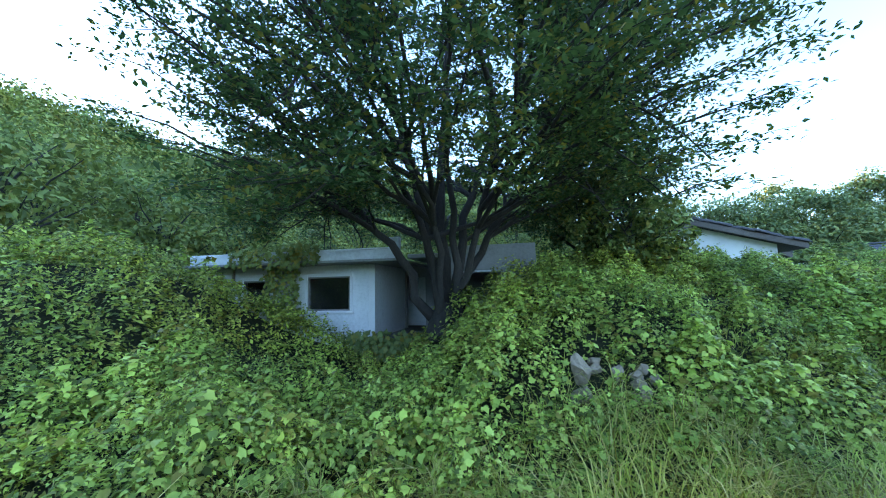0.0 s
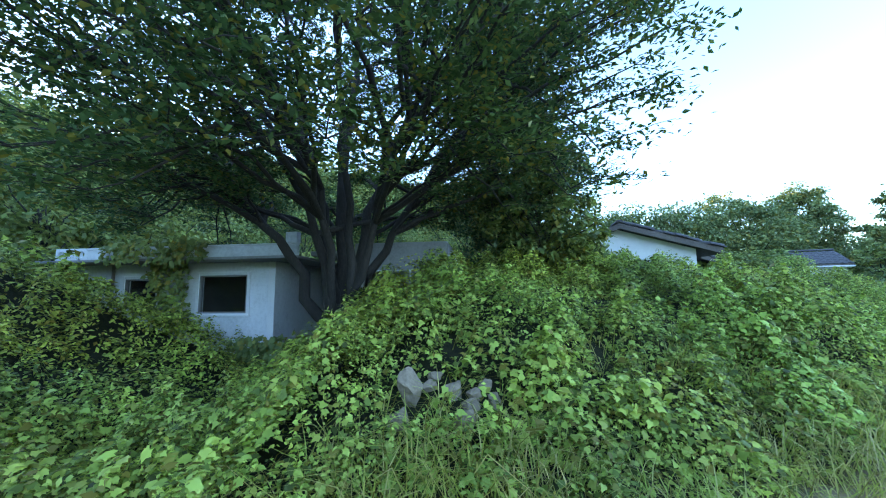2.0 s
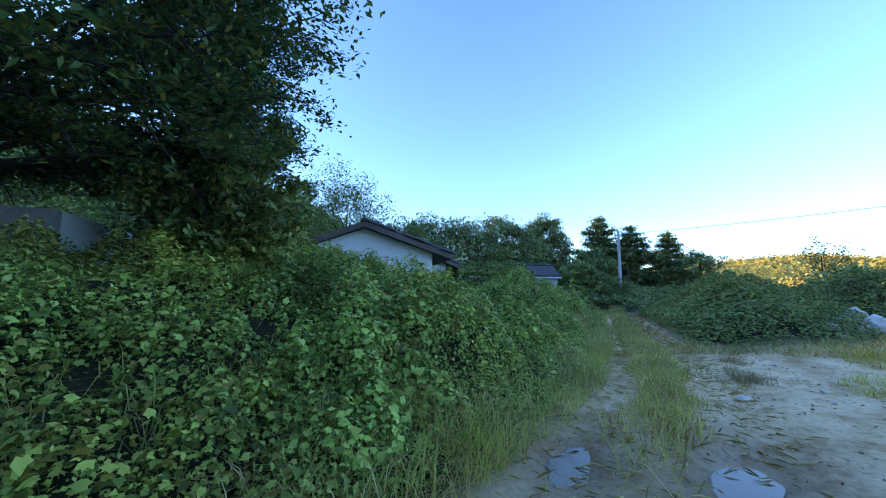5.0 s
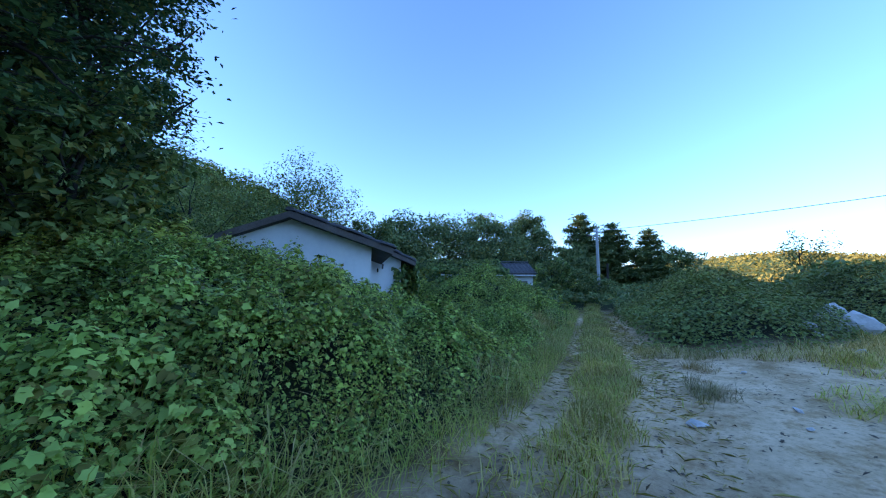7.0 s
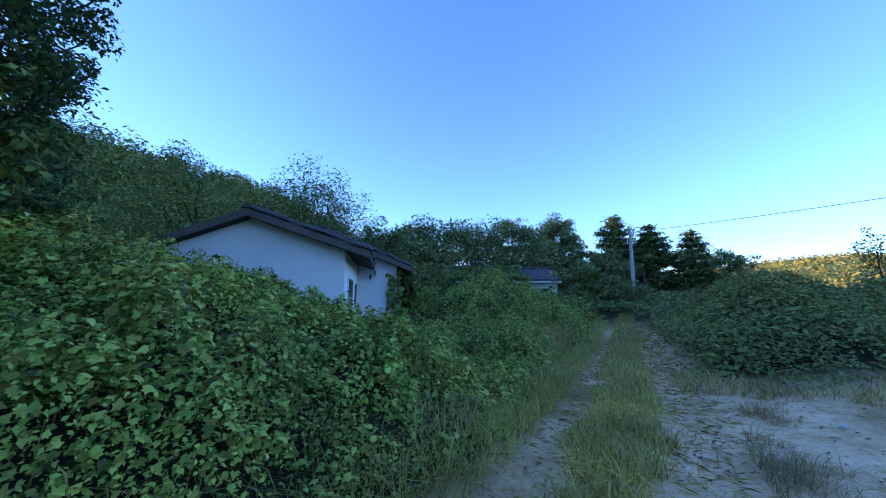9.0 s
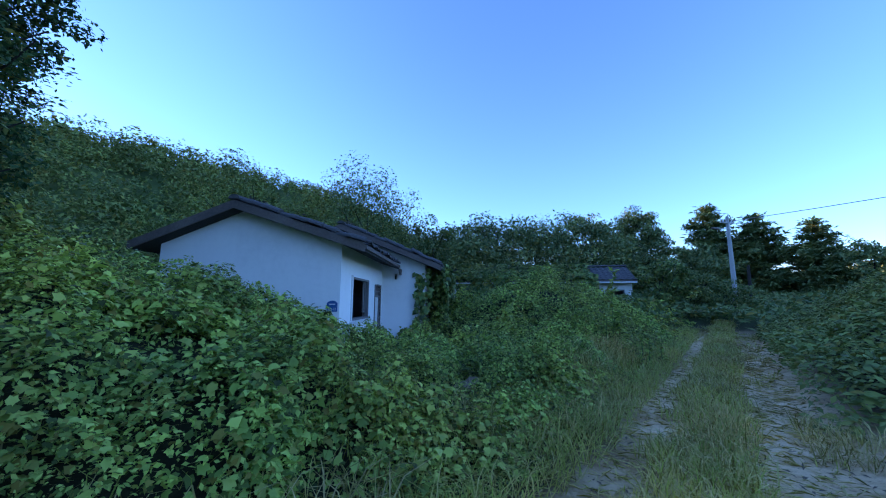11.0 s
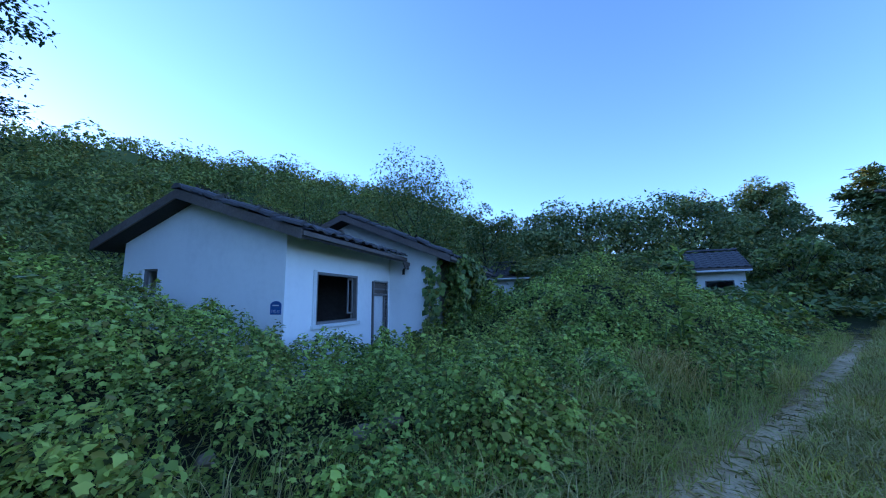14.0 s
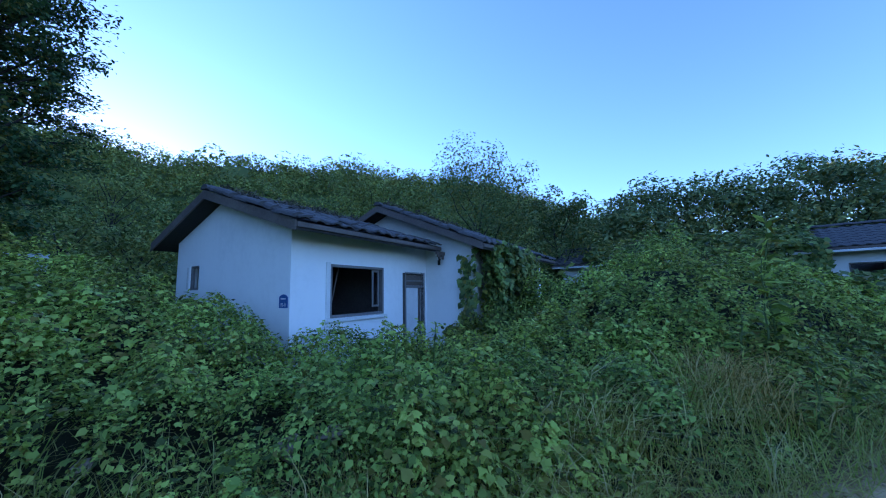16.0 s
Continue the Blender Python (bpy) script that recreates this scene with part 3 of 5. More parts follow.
part("side_wall", boxes((0.11, 0.29, 0.182, 3.38, -1.1, 2.43)), M_WALLOLD, A)
part("left_wall", boxes((-6.4, -6.22, 0.182, 4.58, -1.1, 2.43)), M_WALLOLD, A)
part("rear_wall", boxes((-6.4, 5.44, 4.6, 4.8, -1.1, 2.43)), M_WALLOLD, A)
wall("recess_wall", 0.11, 3.1, -1.1, 2.43, 3.4, 3.6, ((0.35, 1.2, -1.0, 2.05),), M_CONC, A)
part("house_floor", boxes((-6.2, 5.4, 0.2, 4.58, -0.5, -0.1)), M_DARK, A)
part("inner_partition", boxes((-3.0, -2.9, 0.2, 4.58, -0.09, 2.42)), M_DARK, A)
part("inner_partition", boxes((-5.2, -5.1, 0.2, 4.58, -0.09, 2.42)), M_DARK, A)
part("roof_slab", boxes((-6.95, 1.50, -0.98, 5.0, 2.44, 2.52), bevel=0.012), M_CONC, A)
part("roof_parapet", boxes((-5.22, 1.49, -0.94, -0.80, 2.522, 2.82), bevel=0.01), M_WALLOLD, A, "low white parapet along the flat roof")
part("parapet_coping", boxes((-5.22, 1.50, -0.97, -0.77, 2.824, 2.87), bevel=0.008), M_TRIM, A)
part("parapet_block", boxes((1.16, 1.50, -0.98, -0.76, 2.875, 3.18), bevel=0.012), M_WALLOLD, A)
# pierced ornament blocks at the end of the parapet
for k in range(3):
    bm = bmesh.new()
    u, zc = -6.29 + k * 0.36, 2.70
    for q in range(16):
        t0, t1 = q / 16 * math.tau, (q + 1) / 16 * math.tau
        sq = lambda t, r: (r * max(-1, min(1, 1.35 * math.cos(t))), r * max(-1, min(1, 1.35 * math.sin(t))))
        (ax, az), (bx, bz), (cx, cz), (dx, dz) = sq(t0, 0.178), sq(t1, 0.178), (0.10 * math.cos(t1), 0.10 * math.sin(t1)), (0.10 * math.cos(t0), 0.10 * math.sin(t0))
        prism(bm, [(u + 0.18 + ax, zc + az), (u + 0.18 + bx, zc + bz), (u + 0.18 + cx, zc + cz), (u + 0.18 + dx, zc + dz)], -0.94, -0.82, lambda p, q, d: (p, d, q))
    part("ornamental_block", bm, M_WALLOLD, A, "pierced ornamental parapet block")
for (u0, u1, z0, z1) in FLAT_WINDOWS:
    w = part("window", boxes((u0, u0 + 0.05, -0.01, 0.1, z0, z1), (u1 - 0.05, u1, -0.01, 0.1, z0, z1), (u0 + 0.05, u1 - 0.05, -0.01, 0.1, z1 - 0.05, z1), (u0 + 0.05, u1 - 0.05, -0.01, 0.1, z0, z0 + 0.05), bevel=0.004), M_FRAME, A)
    part("surround", boxes((u0 - 0.1, u0 - 0.002, -0.045, 0.02, z0 - 0.02, z1 + 0.1), (u1 + 0.002, u1 + 0.1, -0.045, 0.02, z0 - 0.02, z1 + 0.1), (u0 - 0.002, u1 + 0.002, -0.045, 0.02, z1 + 0.002, z1 + 0.1), bevel=0.008), M_TRIM, w, "raised white plaster surround")
    part("sill", boxes((u0 - 0.14, u1 + 0.14, -0.09, 0.02, z0 - 0.10, z0 - 0.022), bevel=0.01), M_TRIM, w)
    g = part("pane", boxes((u0 + 0.05, u1 - 0.05, 0.05, 0.056, z0 + 0.05, z1 - 0.05)), M_GLASS, w, "dusty dark window pane")
    g.visible_shadow = False
part("corner_pilaster", boxes((0.10, 0.32, -0.03, -0.001, -1.1, 2.43), bevel=0.006), M_TRIM, A)
bm = bmesh.new()
bmesh.ops.create_cone(bm, segments=12, radius1=0.045, radius2=0.045, depth=3.4, cap_ends=True, matrix=pose(-5.25, -0.06, 0.73))
part("drainpipe", bm, M_BARGE, A, "dark drainpipe")
# the other wing, with a wide dark opening
# grey front in the darker concrete, which puts the tree's shade into its colour
wall("wing_front_wall", 2.9, 5.65, -1.1, 2.9, -0.2, 0.0, ((3.1, 4.6, 0.2, 2.09),), M_CONC, A, "bare grey plaster wall with a wide opening, tree shade in its tone")
part("opening_frame", boxes((3.1, 3.15, -0.21, -0.1, 0.2, 2.09), (4.55, 4.6, -0.21, -0.1, 0.2, 2.09), (3.15, 4.55, -0.21, -0.1, 2.04, 2.09), bevel=0.004), M_TRIM, A)
part("wing_side_wall", boxes((5.45, 5.65, 0.002, 4.6, -1.1, 2.9)), M_WALLOLD, A)
part("wing_inner_wall", boxes((2.9, 3.1, 0.002, 3.38, -1.1, 2.43)), M_CONC, A)
part("wing_roof_slab", boxes((1.53, 5.45, -0.19, 5.0, 2.56, 2.70), bevel=0.012), M_CONC, A)

# ---------------------------------------------------------------- low house half buried in vines
C = thing("low_house", pose(27.27, 18.60, 0.45, 0, 0, 148), "long low white house with grey tiled roof, smothered in vines", "house")
# local x runs along the front, which looks to +y
wall("front_wall", 0.0, 10.9, -1.0, 2.12, -0.15, 0.0, ((0.25, 1.26, 1.10, 1.68), (4.2, 5.2, 1.0, 1.7)), M_WALL, C)
part("end_wall", boxes((-0.15, 0.0, -3.2, 0.0, -1.0, 2.12)), M_WALL, C)
part("far_end_wall", boxes((10.9, 11.05, -3.2, 0.0, -1.0, 2.12)), M_WALL, C)
part("back_wall", boxes((0.0, 10.9, -3.2, -3.05, -1.0, 2.12)), M_WALL, C)
part("inner_floor", boxes((0.0, 10.9, -3.04, -0.16, -0.5, -0.3)), M_DARK, C)
for u0, u1, z0, z1 in ((0.25, 1.26, 1.10, 1.68), (4.2, 5.2, 1.0, 1.7)):
    w = part("window", boxes((u0, u0 + 0.04, -0.12, 0.01, z0, z1), (u1 - 0.04, u1, -0.12, 0.01, z0, z1), (u0 + 0.04, u1 - 0.04, -0.12, 0.01, z1 - 0.04, z1), (u0 + 0.04, u1 - 0.04, -0.12, 0.01, z0, z0 + 0.04), bevel=0.003), M_FRAME, C)
    part("sill", boxes((u0 - 0.08, u1 + 0.08, 0.002, 0.07, z0 - 0.09, z0 - 0.01), bevel=0.006), M_TRIM, w)
part("eave_gutter", boxes((-0.28, 11.4, 0.47, 0.53, 2.02, 2.10), bevel=0.012), M_TRIM, C, "pale gutter along the eave")
gable_roof(C, -0.3, 11.5, -3.6, -1.6, 0.45, 2.2, 3.08, 2.2, tiled_back=True)

# ---------------------------------------------------------------- leaves and grass
RNG = np.random.default_rng(5)


def frames_for(nrm, rng, spin=None):
    """Two directions across each normal, turned at random."""
    ref = np.where(np.abs(nrm[:, 2:3]) < 0.9, [[0, 0, 1.0]], [[1.0, 0, 0]])
    t = np.cross(ref, nrm)
    t /= np.linalg.norm(t, axis=1, keepdims=True)
    b = np.cross(nrm, t)
    a = rng.uniform(0, math.tau, len(nrm)) if spin is None else spin
    c, s = np.cos(a)[:, None], np.sin(a)[:, None]
    return t * c + b * s, b * c - t * s


LOBED = np.array([(0.02, 0.0, 0.0), (-0.16, 0.22, -0.03), (0.10, 0.30, 0.05), (0.30, 0.44, -0.05), (0.48, 0.27, 0.06), (0.92, 0.03, -0.16), (0.46, -0.29, 0.05), (0.27, -0.42, -0.08), (0.09, -0.28, 0.05), (-0.14, -0.24, -0.03)])
LOBED_F = np.array([(0, 1, 2), (0, 2, 4), (2, 3, 4), (0, 4, 5), (0, 5, 6), (0, 6, 8), (6, 7, 8), (0, 8, 9)])
TRI = np.array([(0, 0, 0), (0.16, 0.46, 0.02), (0.45, 0.2, 0.05), (1, 0, -0.06), (0.45, -0.2, 0.05), (0.16, -0.46, 0.02)])
TRI_F = np.array([(0, 2, 1), (0, 3, 2), (0, 4, 3), (0, 5, 4)])
OVAL = np.array([(0, 0, 0), (0.45, 0.26, 0.06), (1, 0, -0.04), (0.45, -0.26, 0.06)])
OVAL_F = np.array([(0, 2, 1), (0, 3, 2)])
SLIM = np.array([(0, 0, 0), (0.4, 0.17, 0.05), (1, 0, -0.06), (0.4, -0.17, 0.05)])


def leaves(name, at, nrm, size, shape, faces, mat, parent=None, rng=RNG, spin=None):
    t, b = frames_for(nrm, rng, spin)
    n, k = len(at), len(shape)
    v = at[:, None, :] + size[:, None, None] * (shape[None, :, 0:1] * t[:, None, :] + shape[None, :, 1:2] * b[:, None, :] + shape[None, :, 2:3] * nrm[:, None, :])
    f = (np.arange(n)[:, None, None] * k + faces[None]).reshape(-1, 3)
    return npart(name, v.reshape(-1, 3), f, mat, parent)


def tilted(nrm, amount, rng=RNG):
    v = nrm + amount * rng.normal(size=nrm.shape)
    return v / np.linalg.norm(v, axis=1, keepdims=True)


def in_house(x, y, m, u0, u1, v0, v1):
    q = np.array(m.inverted())
    lu, lv = q[0, 0] * x + q[0, 1] * y + q[0, 3], q[1, 0] * x + q[1, 1] * y + q[1, 3]
    return (lu > u0) & (lu < u1) & (lv > v0) & (lv < v1)


# heap of stones on the bank, and two chunks of rubble by the white house: place and radius
HEAP = ((3.03, 3.86, 0.19), (3.40, 3.84, 0.12), (3.19, 3.92, 0.09), (3.56, 3.80, 0.09), (3.49, 3.68, 0.10), (2.95, 3.60, 0.15), (3.44, 3.50, 0.13), (3.68, 3.90, 0.09), (3.72, 3.72, 0.10), (3.26, 4.04, 0.08))
RUBBLE = ((13.3, 8.35, 0.18), (13.1, 8.05, 0.2), (12.15, 7.3, 0.12))


def free_spot(x, y):
    m = W.matrix_world
    inside = in_house(x, y, m, -0.12, 3.95, -0.12, 3.9) | in_house(x, y, m, 3.85, 9.6, -1.42, 3.9)
    inside |= in_house(x, y, m, 2.7, 4.0, -1.0, 0.1)
    inside |= in_house(x, y, A.matrix_world, -6.5, 5.8, -0.1, 7.0) | in_house(x, y, C.matrix_world, -0.2, 11.1, -3.3, 0.05)
    for sx, sy, sr in HEAP + RUBBLE:
        inside |= np.hypot(x - sx, y - sy + 0.06) < sr * 1.05
    for px, py, rx, ry in PUDDLES:
        inside |= bump_at(x, y, px, py, rx * 1.3, ry * 1.3, 1.0, 28) > 0.37
    return ~inside


def off_path(x, y):
    """Metres from the line that is walked."""
    ax, ay, bx, by = 1.6, 0.2, 14.85, 5.25
    t = np.clip(((x - ax) * (bx - ax) + (y - ay) * (by - ay)) / ((bx - ax) ** 2 + (by - ay) ** 2), 0, 1)
    return np.hypot(x - ax - t * (bx - ax), y - ay - t * (by - ay))


def top_z(x, y):
    return ground_z(x, y) + canopy(x, y)


def slope_normal(fn, x, y, e=0.12):
    n = np.stack([-(fn(x + e, y) - fn(x - e, y)) / (2 * e), -(fn(x, y + e) - fn(x, y - e)) / (2 * e), np.ones_like(x)], 1)
    return n / np.linalg.norm(n, axis=1, keepdims=True)


def vine_patch(name, x0, x1, y0, y1, keep, per_m2, size, label, mat=M_VINE, depth=0.22, shape=LOBED, faces=LOBED_F, fn=top_z, tilt=0.55, seed=1):
    rng = np.random.default_rng(seed)
    n = int((x1 - x0) * (y1 - y0) * per_m2 * 1.8)
    x, y = rng.uniform(x0, x1, n), rng.uniform(y0, y1, n)
    k = keep(x, y) & free_spot(x, y)
    x, y = x[k], y[k]
    clump = fbm(x * 2.3, y * 2.3, 55, 2)
    sn_ = slope_normal(fn, x, y)
    k = rng.random(len(x)) < np.clip(3.0 * clump - 0.5, 0.3, 1) / np.clip(sn_[:, 2], 0.4, 1) / 1.8
    x, y, sn_ = x[k], y[k], sn_[k]
    z = fn(x, y) - depth * rng.random(len(x)) ** 1.6 + 0.05 * rng.random(len(x))
    s = size * rng.uniform(0.45, 1.25, len(x)) * (0.75 + 0.55 * vnoise(x * 1.1, y * 1.1, 77))
    nn = tilted(sn_ * 0.7 + np.array([[0.0, -0.12, 0.7]]), tilt, rng)
    ob = leaves(name, np.stack([x, y, z], 1), nn, s, shape, faces, mat, rng=rng)
    return tagged(ob, label, "vines", kind="stuff")


def seen_bank(x, y):
    """The near side of the bank; its far side is overgrown too, but only coarsely."""
    return (x < 2.0) | (x > 9.8) | (inland(x, y) < 5.3)


vine_patch("vine_cover", -9, 24, 1.6, 13, lambda x, y: (inland(x, y) > 0.15) & (off_path(x, y) < 3.5) & seen_bank(x, y), 800, 0.066, "dense green climbing vines over the bank", seed=1, tilt=0.5)
vine_patch("vine_cover", -9, 24, 1.6, 13, lambda x, y: (inland(x, y) > 0.15) & (off_path(x, y) >= 3.5) & (off_path(x, y) < 6.2) & seen_bank(x, y), 760, 0.078, "dense green climbing vines below the houses", seed=7, shape=TRI, faces=TRI_F, tilt=0.5)
vine_patch("small_leaf_cover", -9, 24, 1.6, 13, lambda x, y: (inland(x, y) > 0.1) & (off_path(x, y) < 6.0) & seen_bank(x, y), 2200, 0.047, "fine-leaved weeds among the vines", depth=0.32, shape=OVAL, faces=OVAL_F, seed=4, tilt=0.65)
# painted highlights: the brighter leaves lie along the top of the cover
vine_patch("lit_vine_tops", -9, 24, 1.6, 13, lambda x, y: (inland(x, y) > 0.3) & (off_path(x, y) < 6.0) & seen_bank(x, y) & (fbm(x * 0.8, y * 0.8, 87, 2) > 0.55), 170, 0.08, "pale vine leaves over the darker cover, highlights put into their colour", M_VINE_LIT, -0.04, seed=6, tilt=0.35)
vine_patch("vine_cover", -9, 27, 3, 18, lambda x, y: (inland(x, y) > 0.15) & (off_path(x, y) >= 6.0) & (off_path(x, y) < 10), 820, 0.085, "tangled vines and weeds round the houses", seed=2, shape=OVAL, faces=OVAL_F, tilt=0.5)
vine_patch("vine_cover", -16, 30, 3, 26, lambda x, y: (inland(x, y) > 0.15) & (off_path(x, y) >= 10.0) & (off_path(x, y) < 17), 230, 0.15, "tangled vines and weeds below the wood", seed=5, shape=TRI, faces=TRI_F, tilt=0.5)


def mound_z(x, y):
    return ground_z(x, y) + (0.5 + 0.6 * (fbm(x * 0.8, y * 0.8, 61) - 0.3)) * step(0.2, 0.42, mound(x, y))


vine_patch("vine_mound", 14, 40, -4, 20, lambda x, y: (mound(x, y) > 0.24) & (inland(x, y) < -1.9), 560, 0.12, "low dark green mound of vines beside the track", mat=M_HILL, fn=mound_z, seed=3, shape=OVAL, faces=OVAL_F, depth=0.5, tilt=0.5)


def blades(name, x, y, z, height, width, lean, mat, label, rng):
    """Grass blades: a narrow bent triangle pair each."""
    n = len(x)
    a = rng.uniform(0, math.tau, n)
    dx, dy = np.cos(a), np.sin(a)
    ln = lean * rng.uniform(0.2, 1.0, n) * height
    base = np.stack([x, y, z], 1)
    side = np.stack([-dy, dx, np.zeros(n)], 1) * (width / 2)[:, None]
    mid = base + np.stack([dx * ln * 0.35, dy * ln * 0.35, height * 0.6], 1)
    tip = base + np.stack([dx * ln, dy * ln, height * 0.95 - 0.15 * ln], 1)
    v = np.stack([base - side, base + side, mid + side * 0.8, mid - side * 0.8, tip], 1).reshape(-1, 3)
    o = np.arange(n)[:, None, None] * 5
    f = (o + np.array([(0, 1, 2), (0, 2, 3), (3, 2, 4)])[None]).reshape(-1, 3)
    return tagged(npart(name, v, f, mat), label, "grass", kind="stuff")


def grass_patch(name, x0, x1, y0, y1, keep, per_m2, h, label, mat=M_GRASS, seed=1, lean=0.7, width=0.009):
    rng = np.random.default_rng(seed)
    n = int((x1 - x0) * (y1 - y0) * per_m2)
    x, y = rng.uniform(x0, x1, n), rng.uniform(y0, y1, n)
    k = keep(x, y, rng.random(n)) & free_spot(x, y)
    x, y = x[k], y[k]
    hh = h * rng.uniform(0.35, 1.15, len(x)) * (0.5 + fbm(x * 1.5, y * 1.5, 91, 2))
    return blades(name, x, y, ground_z(x, y) - 0.01, hh, width * rng.uniform(0.6, 1.5, len(x)), lean, mat, label, rng)


def on_strip(x, y, r):
    d = inland(x, y) + 0.5 * (fbm(x * 1.6, y * 1.6, 41) - 0.5)
    return (d > -1.3) & (d < -0.45) & (r < step(8.0, 12.5, x) * (0.25 + 0.9 * step(0, 0.3, 0.45 - np.abs(d + 0.87))))


grass_patch("grass_strip", 7.5, 30, 2, 20, on_strip, 950, 0.21, "green grass growing between the wheel ruts", seed=11, lean=1.5)
grass_patch("bank_grass", -6, 26, 1.0, 16, lambda x, y, r: (inland(x, y) > -0.12) & (r < np.exp(-(inland(x, y) / 0.45) ** 2) + 0.12 * (inland(x, y) < 1.5)), 620, 0.28, "grass along the foot of the bank", seed=12, lean=2.2, width=0.007)
grass_patch("dry_grass", -3, 18, 0.8, 10, lambda x, y, r: (np.abs(inland(x, y) - 0.25) < 0.5) & (r < step(0.5, 0.75, fbm(x * 0.8, y * 0.8, 17)) * 0.9), 260, 0.34, "yellowed grass fringing the track", M_STRAW, seed=13, lean=1.6)
grass_patch("foreground_grass", 0, 8, 1.2, 6, lambda x, y, r: (inland(x, y) > -0.1) & (r < step(0.42, 0.62, fbm(x * 0.9, y * 0.9, 29)) * np.exp(-(np.clip(inland(x, y) - 0.6, 0, 9) / 0.9) ** 2)), 620, 0.42, "long yellow-green grass on the lower bank", seed=20, lean=2.0, width=0.008)
grass_patch("weed_grass", 10.5, 21, 4, 13, lambda x, y, r: (inland(x, y) > 0.0) & (inland(x, y) < 2.6) & (r < step(10.5, 12.5, x) * step(2.7, 0.6, inland(x, y)) * (0.25 + step(0.4, 0.6, fbm(x * 1.1, y * 1.1, 33)))), 300, 0.36, "tall feathery grass and weeds on the lower bank", seed=22, lean=2.0, width=0.007)
grass_patch("straw_weed_grass", 11.5, 21, 4, 13, lambda x, y, r: (inland(x, y) > 0.0) & (inland(x, y) < 2.2) & (r < step(11.5, 14, x) * step(2.3, 0.4, inland(x, y)) * step(0.48, 0.66, fbm(x * 1.3, y * 1.3, 35))), 380, 0.42, "seeding straw-coloured grass on the lower bank", M_STRAW, seed=23, lean=1.6, width=0.006)
grass_patch("roadside_grass", 6, 30, -8, 0.5, lambda x, y, r: (inland(x, y) < -1.6) & (r < step(0.53, 0.72, fbm(x * 0.55, y * 0.55, 19)) * step(2.2, 3.4, -inland(x, y))), 150, 0.26, "patches of grass on the sandy ground", seed=14)

# ---------------------------------------------------------------- the big tree


class Limbs:
    """Tapered round branches gathered into one mesh."""

    def __init__(self):
        self.v, self.f, self.n = [], [], 0

    def tube(self, pts, radii, sides=8):
        pts = np.asarray(pts, float)
        tang = np.gradient(pts, axis=0)
        tang /= np.linalg.norm(tang, axis=1, keepdims=True) + 1e-9
        t, b = frames_for(tang, RNG, np.zeros(len(pts)))
        ang = np.arange(sides) / sides * math.tau
        ring = pts[:, None, :] + np.asarray(radii)[:, None, None] * (np.cos(ang)[None, :, None] * t[:, None, :] + np.sin(ang)[None, :, None] * b[:, None, :])
        k = len(pts)
        i = np.arange(k * sides).reshape(k, sides)
        j = np.roll(i, -1, 1)
        self.v.append(ring.reshape(-1, 3))
        self.f.append(np.stack([i[:-1], j[:-1], j[1:], i[1:]], -1).reshape(-1, 4) + self.n)
        self.n += k * sides

    def make(self, name, mat, parent):
        return npart(name, np.concatenate(self.v), np.concatenate(self.f), mat, parent, True)


def bent(rng, a, b, n, sag=0.0, wob=0.06):
    """A line from a to b that rises first and then spreads, with some wobble."""
    s = np.linspace(0, 1, n)[:, None]
    a, b = np.asarray(a, float), np.asarray(b, float)
    p = a + (b - a) * s
    L = np.linalg.norm(b - a)
    p[:, 2] += sag * L * (s * (1 - s))[:, 0] * 4
    w = rng.normal(size=(n, 3)) * wob * L * 0.25
    w[0] = w[-1] = 0
    return p + w


